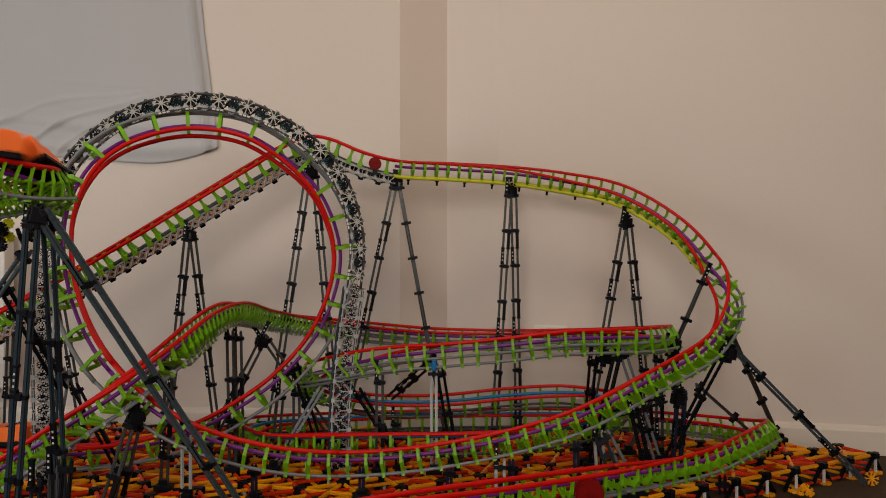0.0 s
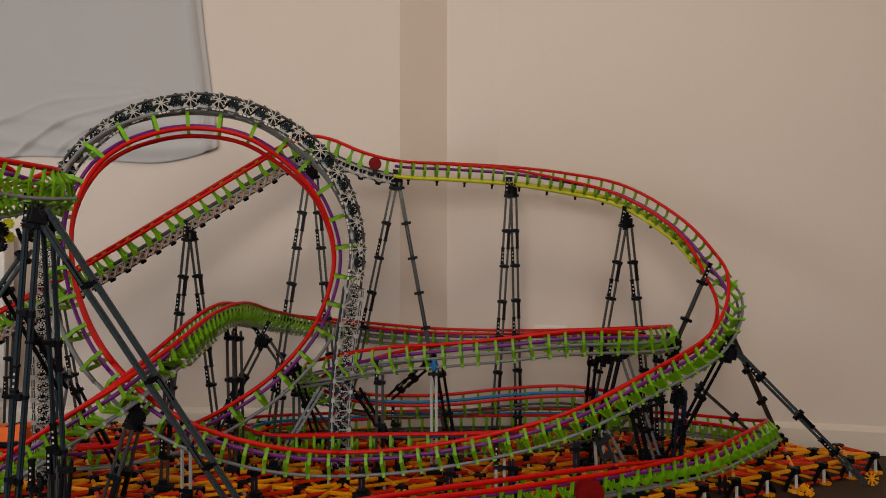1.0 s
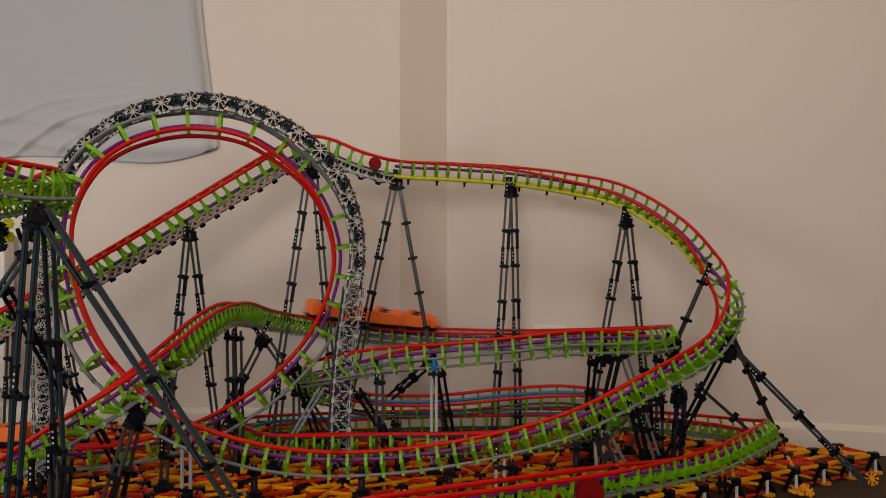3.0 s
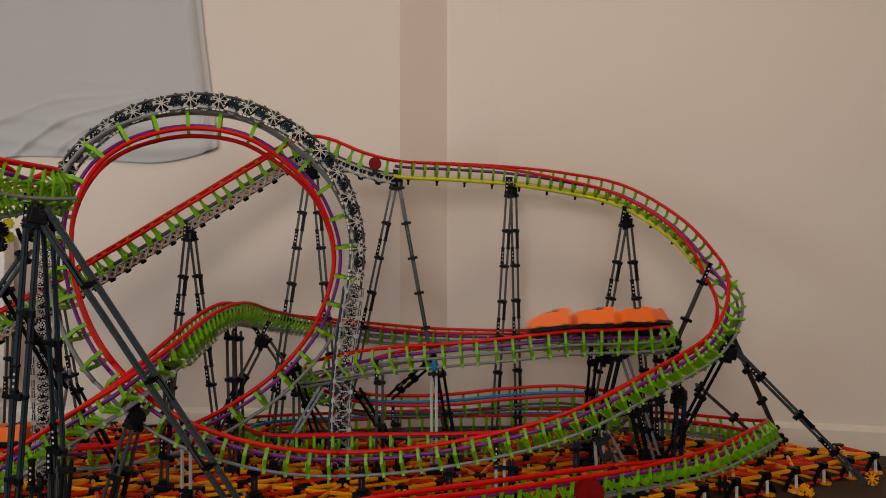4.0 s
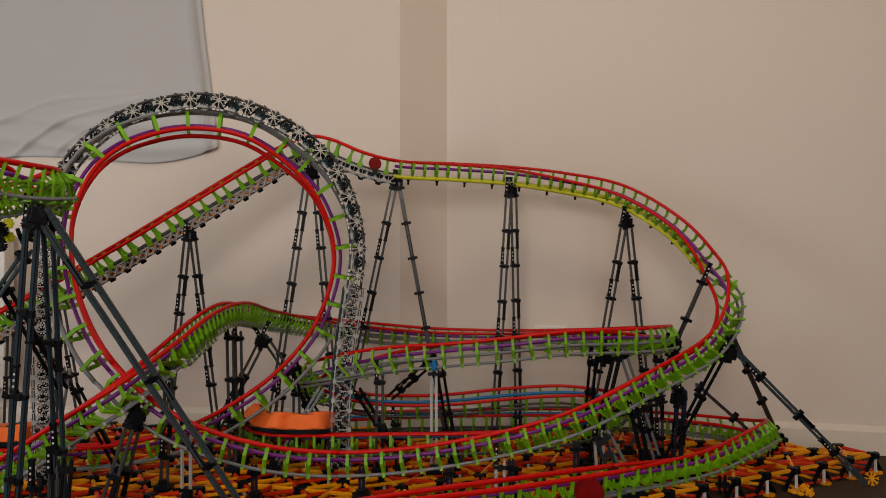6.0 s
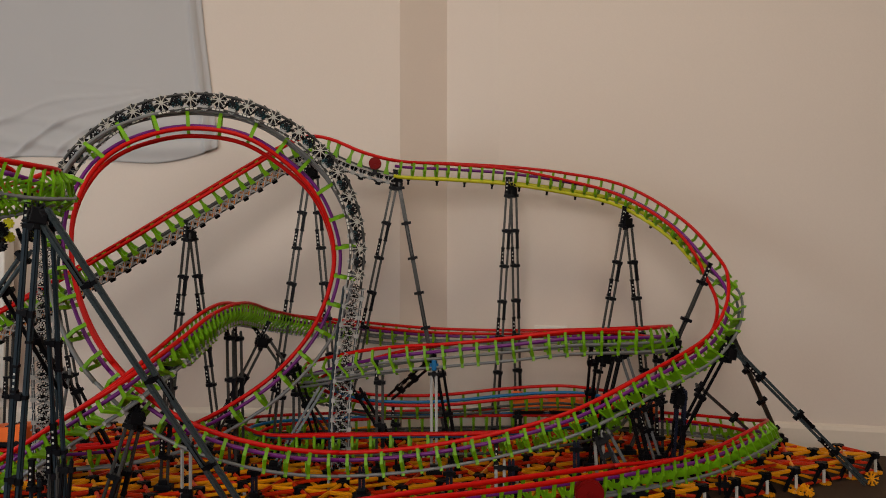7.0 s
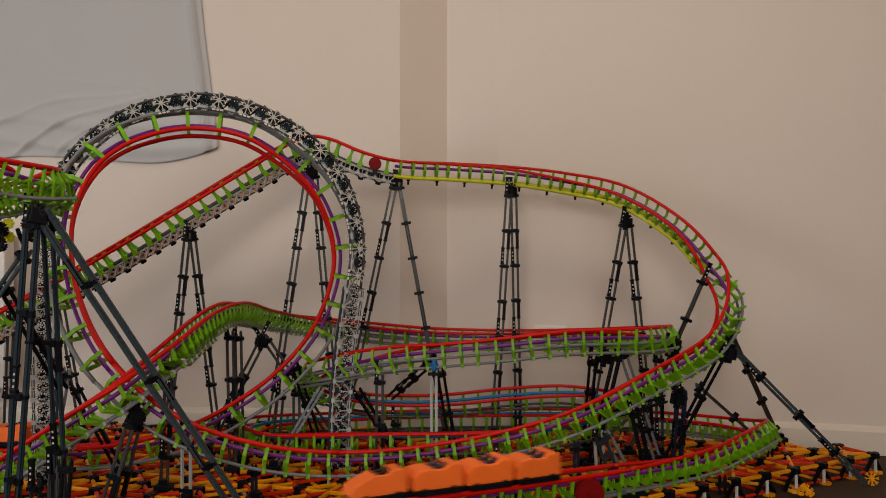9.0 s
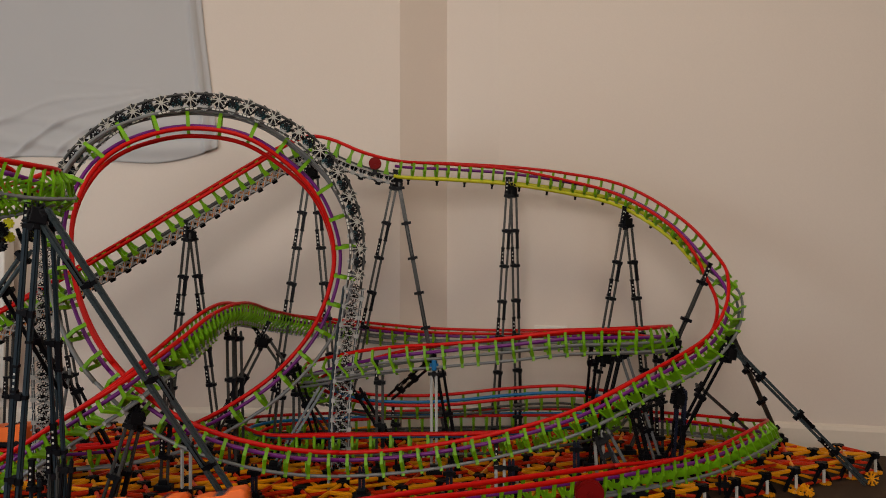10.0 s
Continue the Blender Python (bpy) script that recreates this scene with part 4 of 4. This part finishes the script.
# ---- the base frame of rods ----
def base_frame():
    pitch, ang = 0.105, math.atan2(0.532, 1.013)
    e1, e2 = Vector((math.cos(ang), math.sin(ang), 0)), Vector((-math.sin(ang), math.cos(ang), 0))
    corner = Vector((1.165, 2.165, 0))
    top = thing("base_frame", (0, 1.9, 0), "large flat base frame of yellow and orange rods", "base frame")
    o = top.matrix_world.translation

    def spot(i, j):
        return corner - e1 * (pitch * i) + e2 * (pitch * j)

    def inside(i, j):
        p = spot(i, j)
        wall = 2.60 - 0.24 * (p.x - 0.184) if p.x > 0.15 else (2.52 if p.x > -0.17 else 2.62)
        return -1.9 < p.x and p.y < wall - 0.05 and p.y > 1.28 and (j >= 0 or (i > 10 and j >= -3)) and not (p.x > 1.0 and p.y > 2.36)
    nodes = {(i, j) for i in range(0, 32) for j in range(-3, 22) if inside(i, j)}
    kinds = {}

    def put(kind, nm, me, m):
        kinds.setdefault(kind, []).append((nm, me, m))
    z1, z0 = 0.052, 0.010
    node_me = Build()
    node_me.box(-0.015, 0.015, -0.0065, 0.0065, -0.008, 0.007).box(-0.0065, 0.0065, -0.015, 0.015, -0.007, 0.006).box(-0.009, 0.009, -0.009, 0.009, -0.010, 0.005)
    node_me = node_me.mesh("connector", BLACK)
    low_me = snowflake(YELLOW, 0.014, 0.006, name="floor_connector")
    rnd = random.Random(4)
    for i, j in sorted(nodes):
        p = spot(i, j) - o
        tw = Matrix.Rotation(ang, 4, "Z")
        put("node", "connector", node_me, Matrix.Translation(p + Vector((0, 0, z1))) @ tw)
        front = j <= 0 or i <= 1
        if (i + j) % 2 == 0 or front:
            for a in (-1, 1):
                foot = p + e1 * (0.036 * a) + Vector((0, 0, 0.003))
                b = p + Vector((0, 0, z1 - 0.004))
                put("leg", "leg", rod_mesh((foot - b).length, BLACK, 0.005), along(b, foot))
            put("post", "post", rod_mesh(z1 - 0.010, WHITE, 0.0035), Matrix.Translation(p + Vector((0, 0, 0.004)) - e2 * 0.007))
        if (i * 7 + j * 3) % 3 == 0 or front:
            put("low_node", "floor_connector", low_me, Matrix.Translation(p + Vector((0.01, 0, 0.005))) @ pose(0, 0, 0, 0, 0, rnd.uniform(0, 40)))
        for kind, (di, dj), mat_a, mat_b in (("long", (1, 0), YELLOW, YELLOW), ("cross", (0, 1), ORANGE_ROD, YELLOW)):
            if (i + di, j + dj) in nodes:
                q = spot(i + di, j + dj) - o
                d = (q - p).normalized()
                mt = mat_a if (j == 0 and kind == "long") else rnd.choice((mat_a, mat_b, ORANGE_ROD))
                a, b = p + d * 0.012 + Vector((0, 0, z1)), q - d * 0.012 + Vector((0, 0, z1))
                put(kind, "rod", rod_mesh(pitch - 0.024, mt, 0.0045), along(a, b))
                if rnd.random() < 0.85:
                    a, b = p + Vector((0, 0, z0)), q + Vector((0, 0, z0))
                    put("low", "floor_rod", rod_mesh(pitch, ORANGE_ROD if rnd.random() < 0.75 else YELLOW, 0.0034), along(a, b))
        if {(i + 1, j), (i, j + 1), (i + 1, j + 1)} <= nodes:
            a, b = p - e1 * (pitch / 2) + Vector((0, 0, z1 - 0.009)), spot(i, j + 1) - o - e1 * (pitch / 2) + Vector((0, 0, z1 - 0.009))
            put("half_cross", "rod", rod_mesh(pitch, rnd.choice((YELLOW, ORANGE_ROD, ORANGE_ROD)), 0.0036), along(a, b))
            a, b = p + e2 * (pitch / 2) + Vector((0, 0, z1 + 0.001)), spot(i + 1, j) - o + e2 * (pitch / 2) + Vector((0, 0, z1 + 0.001))
            put("half", "rod", rod_mesh(pitch, rnd.choice((YELLOW, ORANGE_ROD, ORANGE_ROD)), 0.0036), along(a, b))
        for di, dj in ((1, 1), (1, -1)):
            if (i + di, j + dj) not in nodes:
                continue
            q = spot(i + di, j + dj) - o
            d = (q - p).normalized()
            a, b = p + d * 0.012 + Vector((0, 0, z1)), q - d * 0.012 + Vector((0, 0, z1))
            if (i + j + (dj < 0)) % 2 == 0:
                put("diag", "rod", rod_mesh((b - a).length, rnd.choice((YELLOW, ORANGE_ROD)), 0.0045), along(a, b))
            drop_by = Vector((0, 0, 0.022 + 0.006 * (dj < 0)))
            put("lower_diag", "low_rod", rod_mesh((b - a).length, ORANGE_ROD if rnd.random() < 0.8 else YELLOW, 0.0036), along(a - drop_by, b - drop_by))
    # the pieces in the middle of the frame are parts; the remoter ones are joined
    for kind, items in kinds.items():
        items.sort(key=lambda it: (it[2].translation - Vector((0.35, -0.05, 0))).length)
        for nm, me, m in items[:290]:
            part(nm, me, top, m=m)
        rest = {}
        for nm, me, m in items[290:]:
            rest.setdefault((nm, me.materials[0].name), []).append((me, m))
        for (nm, _), rows in rest.items():
            bd = Build()
            for me, m in rows:
                bd.add([v.co for v in me.vertices], [tuple(f.vertices) for f in me.polygons], m)
            part(nm + "s_beyond", bd.mesh(nm, rows[0][0].materials[0]), top, kind="stuff")


base_frame()


# yellow stars lying by the base's front edge
for k, spot in enumerate(((1.102, 2.055, 0.020), (0.900, 1.975, 0.014), (0.868, 1.965, 0.012))):
    floor_star = thing("star_connector", spot, "yellow plastic star connector lying on the carpet", "connector", "yellow stars by the base")
    part("star", snowflake(YELLOW, 0.018, 0.007, name="star"), floor_star, m=pose(0, 0, 0, 75 - 34 * k, 6 * k, 25 * k))


# ---- wheels of the drive ----
def toy_wheel(at, radius, label):
    top = thing("drive_wheel", at, label, "toy wheel")
    m = Matrix.Rotation(math.pi / 2, 4, "X")
    o = [(radius * math.cos(k * math.pi / 16), radius * math.sin(k * math.pi / 16)) for k in range(32)]
    i = [(x * 0.86, y * 0.86) for x, y in o]
    part("disc", Build().prism(o, -radius * 0.35, radius * 0.35, m).prism(i, -radius * 0.5, radius * 0.5, m).mesh("disc", DARK_RED), top)
    h = [(x * 0.22, y * 0.22) for x, y in o]
    part("hub", Build().prism(h, -radius * 0.56, radius * 0.56, m).mesh("hub", DARK_RED), top)
    b = Build().box(-0.006, 0.006, -0.006, 0.006, -radius * 1.6, -radius * 0.2, cut=0.001).box(-radius * 0.9, radius * 0.9, -0.005, 0.005, -radius * 1.75, -radius * 1.5)
    part("bracket", b.mesh("bracket", BLACK), top)


toy_wheel((0.292, 1.600, 0.122), 0.029, "dark red round plastic wheel under the return track")
toy_wheel((-0.198, 2.330, 0.859), 0.018, "dark red plastic wheel on the lift crest")


# ---- on the walls ----
def hung_sheet():
    """A cotton sheet hung over the window: swags and a hem that curves up to one side."""
    nx, nz = 150, 170
    x0, x1, ztop = -2.05, -0.756, 2.0
    v, f = [], []
    for j in range(nz + 1):
        q = j / nz
        for i in range(nx + 1):
            a = i / nx
            x = x0 + (x1 - x0 - 0.085 * q) * a
            hem = 0.905 - 0.012 * math.sin(a * 9.0) + 0.045 * max(0.0, (a - 0.80) / 0.2) ** 2
            z = hem + (ztop - hem) * q
            crease = math.exp(-((a - 0.971) / 0.0045) ** 2)
            fan = math.atan2(1.15 - z, -0.90 - x) if x < -0.91 else 0.0
            reach = math.hypot(1.15 - z, -0.90 - x)
            ridge = 1 - abs(math.sin(fan * 19 + 2.2 * noise.noise((x * 3, z * 3, 1.0))))
            swag = -0.032 * ridge ** 3 * math.exp(-((fan - 0.33) / 0.24) ** 2) * min(1.0, reach / 0.35) * (0.6 + 0.5 * noise.noise((x * 4, z * 4, 7.0))) * (x < -0.91)
            swag += 0.006 * math.sin(90 * ((z - 0.88) * 0.9 - 0.16 * (x + 1.0) ** 2)) * math.exp(-((z - 0.97) / 0.10) ** 2)
            broad = 0.020 * noise.noise((x * 1.8, z * 1.1, 4.0)) + 0.012 * math.sin(9 * x + 1.5 * z)
            wall_y = 2.70 - 0.0203 * (x + 3.1)
            y = min(wall_y - 0.009 + swag + 0.5 * broad - 0.026 * crease, wall_y - 0.004)
            v.append((x - 0.012 * (1 - q) * math.sin(5 * z), y, z))
    for j in range(nz):
        for i in range(nx):
            k = j * (nx + 1) + i
            f.append((k, k + 1, k + nx + 2, k + nx + 1))
    ob = new("hung_sheet", mesh_of("hung_sheet", v, f, CLOTH, True))
    so = ob.modifiers.new("thickness", "SOLIDIFY")
    so.thickness = 0.003
    tagged(ob, "pale grey cotton sheet hung over the window, creased", "sheet")


hung_sheet()


def wall_socket():
    at = Vector((0.350, 2.500, 0.329))
    wall_dir = Vector((1, -0.24, 0)).normalized()
    at.y = 2.64 - 0.24 * (at.x - 0.184)
    top = new("wall_socket")
    top.matrix_world = Matrix(((wall_dir.x, wall_dir.y, 0, at.x), (wall_dir.y, -wall_dir.x, 0, at.y), (0, 0, 1, at.z), (0, 0, 0, 1)))
    tagged(top, "white double wall socket on the cream wall", "socket")
    part("plate", Build().box(-0.052, 0.052, 0.0, 0.010, -0.032, 0.032, cut=0.003).mesh("plate", SOCKET), top)
    for x in (-0.024, 0.024):
        part("switch", Build().box(x - 0.006, x + 0.006, 0.0095, 0.0125, 0.010, 0.024, cut=0.001).mesh("switch", SOCKET), top)
        part("pin_hole", Build().box(x - 0.003, x + 0.003, 0.0085, 0.0105, -0.006, 0.002).mesh("pin_hole", BLACK), top)


wall_socket()


def radiator():
    top = thing("radiator", (-1.70, 2.60, 0.16), "white panel radiator with a slotted top grille", "radiator")
    part("panel", Build().box(-0.30, 0.29, -0.03, 0.03, 0.0, 0.48, cut=0.006).mesh("panel", SOCKET), top)
    rib = Build().box(-0.01, 0.01, -0.038, -0.029, 0.03, 0.43, cut=0.003).mesh("rib", SOCKET)
    for k in range(14):
        part("rib", rib, top, m=Matrix.Translation((-0.265 + 0.04 * k, 0, 0)))
    b = Build().box(-0.30, 0.29, -0.034, 0.034, 0.482, 0.496, cut=0.003)
    part("grille", b.mesh("grille", SOCKET), top)
    for k in range(9):
        part("slot", Build().box(-0.27 + 0.06 * k, -0.23 + 0.06 * k, -0.0355, -0.033, 0.445, 0.458).mesh("slot", BLACK), top)
    for x in (-0.22, 0.20):
        part("bracket", Build().box(x - 0.01, x + 0.01, 0.028, 0.075, 0.1, 0.40).mesh("bracket", SOCKET), top)
        part("pipe", Build().prism([(x + 0.007 * math.cos(k), 0.007 * math.sin(k)) for k in (0, 1.05, 2.1, 3.14, 4.2, 5.24)], -0.16, 0.01).mesh("pipe", SOCKET), top)


radiator()


# ---- window behind the camera, and the ceiling lamp ----
def side_window(name, x, y, z, half, high, inward, turn=0.0):
    top = thing(name, (x, y, z), "white framed two-pane window", "window", kind="structure")
    top.matrix_world = pose(x, y, z, 0, 0, turn)
    for y0, y1, z0, z1 in ((-half, -half + 0.06, 0, high), (half - 0.06, half, 0, high), (-half + 0.06, half - 0.06, 0, 0.06), (-half + 0.06, half - 0.06, high - 0.06, high), (-0.025, 0.025, 0.06, high - 0.06)):
        part("window_frame", Build().box(-0.03, 0.03, y0, y1, z0, z1, cut=0.004).mesh("window_frame", TRIM), top)
    a, c = sorted((inward * 0.035, inward * 0.16))
    part("window_sill", Build().box(a, c, -half - 0.05, half + 0.05, -0.03, -0.002, cut=0.006).mesh("window_sill", TRIM), top)


side_window("window_1", -0.6, -3.28, 0.92, 0.9, 1.26, 1, 90)
side_window("window_2", -3.08, 0.4, 0.40, 0.6, 1.20, 1)


def ceiling_lamp():
    top = thing("ceiling_lamp", (0.1, 1.1, ROOM_H), "round opal ceiling lamp", "lamp")
    o = [(0.16 * math.cos(k * math.pi / 16), 0.16 * math.sin(k * math.pi / 16)) for k in range(32)]
    part("shade", Build().prism(o, -0.07, -0.01).mesh("shade", GLASS), top)
    part("mount", Build().prism([(x * 0.5, y * 0.5) for x, y in o], -0.012, 0.0).mesh("mount", TRIM), top)


ceiling_lamp()


# connectors clustered under the high turn
STAR_YELLOW = snowflake(LIME_YELLOW, 0.0095, 0.005, name="star")
STAR_BLACK = snowflake(BLACK, 0.0135, 0.006, name="star")
for k in range(13):
    spot = (-0.795 + 0.0145 * (k % 6) + 0.004 * math.sin(5 * k), 1.42 + 0.03 * math.sin(2.3 * k), 0.650 - 0.016 * (k // 6) - 0.006 * math.cos(3 * k))
    yellow = k % 5 in (1, 3)
    tint = "yellow-green" if yellow else "black"
    cluster_star = thing("star_connector", spot, tint + " star connector clipped under the high turn", "connector", tint + " stars under the turn")
    part("star", STAR_YELLOW if yellow else STAR_BLACK, cluster_star, m=pose(0, 0, 0, 70, 20 * k, 30 * k))


# ---- the train ----
CAR, GAP = 0.100, 0.006


def coaster_car(front):
    """An orange toy car: black chassis with wheels, orange shell, two seats. Local y forward, z up; it rests on the rails."""
    top = thing("coaster_car", (0, 0, 0), "orange plastic lead car with sloped nose and black chassis" if front else "orange plastic coaster car with black chassis", "toy car", "cars of the orange train")
    part("chassis", Build().box(-0.024, 0.024, -CAR / 2, CAR / 2, 0.003, 0.0115, cut=0.002).mesh("chassis", BLACK), top, "black plastic chassis")
    yoke = [(-0.019, -0.012), (-0.014, -0.012), (-0.014, 0.004), (0.014, 0.004), (0.014, -0.012), (0.019, -0.012), (0.019, 0.004), (0.034, 0.005), (0.034, 0.010), (-0.034, 0.010), (-0.034, 0.005), (-0.019, 0.004)]
    turn = Matrix(((1, 0, 0, 0), (0, 0, -1, 0), (0, 1, 0, 0), (0, 0, 0, 1)))
    for y in (-0.030, 0.030):
        part("bogie", Build().prism(yoke, -0.014, 0.014, Matrix.Translation((0, y, 0)) @ turn).mesh("bogie", BLACK), top)
    for x in (-0.0335, 0.0335):
        part("side_skirt", Build().box(x - 0.002, x + 0.002, -CAR / 2 + 0.004, CAR / 2 - 0.004, 0.003, 0.012).mesh("side_skirt", BLACK), top)
    part("coupling", Build().box(-0.004, 0.004, -CAR / 2 - GAP, -CAR / 2 + 0.004, 0.004, 0.010).mesh("coupling", BLACK), top)
    half = CAR / 2 - 0.001
    if front:
        prof = [(-half, 0.012), (half + 0.004, 0.012), (half + 0.013, 0.018), (half + 0.002, 0.034), (half - 0.030, 0.046), (0.012, 0.050), (0.006, 0.047), (-0.014, 0.047), (-0.020, 0.054), (-half + 0.006, 0.055), (-half, 0.049)]
    else:
        prof = [(-half, 0.012), (half, 0.012), (half, 0.036), (half - 0.008, 0.046), (0.016, 0.050), (0.007, 0.047), (-0.014, 0.047), (-0.020, 0.054), (-half + 0.006, 0.055), (-half, 0.049)]
    bm = bmesh.new()
    rows = [[bm.verts.new((x, y, z)) for y, z in prof] for x in (-0.031, 0.031)]
    bm.faces.new(rows[0])
    bm.faces.new(rows[1][::-1])
    n = len(prof)
    for i in range(n):
        bm.faces.new((rows[0][i], rows[1][i], rows[1][(i + 1) % n], rows[0][(i + 1) % n]))
    bmesh.ops.recalc_face_normals(bm, faces=bm.faces)
    bmesh.ops.bevel(bm, geom=bm.edges[:], offset=0.003, segments=2, affect="EDGES", profile=0.6)
    me = bpy.data.meshes.new("shell")
    bm.to_mesh(me)
    bm.free()
    me.materials.append(ORANGE)
    part("shell", me, top)
    if front:
        part("bumper", Build().box(-0.027, 0.027, half - 0.004, half + 0.010, -0.004, 0.012, cut=0.003).mesh("bumper", BLACK), top, "black front bumper")
    for x in (-0.013, 0.013):
        b = Build().box(x - 0.009, x + 0.009, -0.016, 0.004, 0.0465, 0.0495, cut=0.001).box(x - 0.008, x + 0.008, -0.0185, -0.0145, 0.049, 0.0565, cut=0.0015)
        part("seat", b.mesh("seat", BLACK if front else NAVY), top, "dark moulded seat")
    for y in (-0.030, 0.030):
        for x in (-0.0290, 0.0290):
            o = [(0.007 * math.cos(k * math.pi / 6), 0.007 * math.sin(k * math.pi / 6)) for k in range(12)]
            part("wheel", Build().prism(o, -0.003, 0.003, Matrix.Translation((x, y, 0.0095)) @ Matrix.Rotation(math.pi / 2, 4, "Y")).mesh("wheel", BLACK), top)
            part("hub", Build().prism([(q * 0.45, w * 0.45) for q, w in o], -0.0036, 0.0036, Matrix.Translation((x, y, 0.0095)) @ Matrix.Rotation(math.pi / 2, 4, "Y")).mesh("hub", DARK_RED), bpy.data.objects[top.children[-1].name])
    return top


cars = [coaster_car(k == 0) for k in range(4)]

# two cars wait on the run after the loop
for k in range(2):
    p, t, u, r = main_line.at(main_line.length - 0.18 + 0.106 * k)
    p = p + u * 0.010
    waiting = copy_thing(cars[3], Matrix(((r[0], t[0], u[0], p[0]), (r[1], t[1], u[1], p[1]), (r[2], t[2], u[2], p[2]), (0, 0, 0, 1))))
    tagged(waiting, "orange plastic coaster car waiting on the run", "toy car", "cars of the waiting train")

# seconds and metres along the ride line of the train's middle
RUN = [(0.0, 1.809), (0.3, 2.132), (0.5, 2.462), (1.3, 2.968), (1.8, 3.481), (1.9, 3.697), (2.0, 3.855), (2.1, 4.057), (2.3, 4.235), (2.5, 4.417),
       (2.7, 4.575), (3.2, 5.111), (3.9, 6.063), (4.0, 6.156), (4.2, 6.419), (4.4, 6.664), (4.6, 6.952), (4.8, 7.233), (5.0, 7.581), (5.2, 7.898),
       (5.5, 8.361), (5.7, 8.683), (6.2, 9.336), (6.8, 10.058), (7.3, 10.511), (7.6, 10.803), (7.9, 11.024), (8.2, 11.236), (8.6, 11.559), (9.0, 11.850),
       (9.5, 12.190), (10.0, 12.445)]


def ridden(t):
    """The train's way by time, smooth and never backwards."""
    x, y = np.array(RUN).T
    d = np.diff(y) / np.diff(x)
    g = np.concatenate([[d[0]], 2 * d[1:] * d[:-1] / (d[1:] + d[:-1]), [d[-1]]])
    i = min(max(int(np.searchsorted(x, t)) - 1, 0), len(x) - 2)
    h = x[i + 1] - x[i]
    q = (t - x[i]) / h
    return ((1 + 2 * q) * (1 - q) ** 2 * y[i] + q * (1 - q) ** 2 * h * g[i] + q * q * (3 - 2 * q) * y[i + 1] + q * q * (q - 1) * h * g[i + 1])


def on_track(s):
    """The pose of a car on the rails at s metres."""
    p, t, u, r = ride_line.at(s)
    p = p + u * 0.005
    return Matrix(((r[0], t[0], u[0], p[0]), (r[1], t[1], u[1], p[1]), (r[2], t[2], u[2], p[2]), (0, 0, 0, 1)))


def motions():
    for k, car in enumerate(cars):
        lag = (1.5 - k) * (CAR + GAP)
        walk(car, [(i / 10, on_track(ridden(i / 10) + lag)) for i in range(101)])


motions()
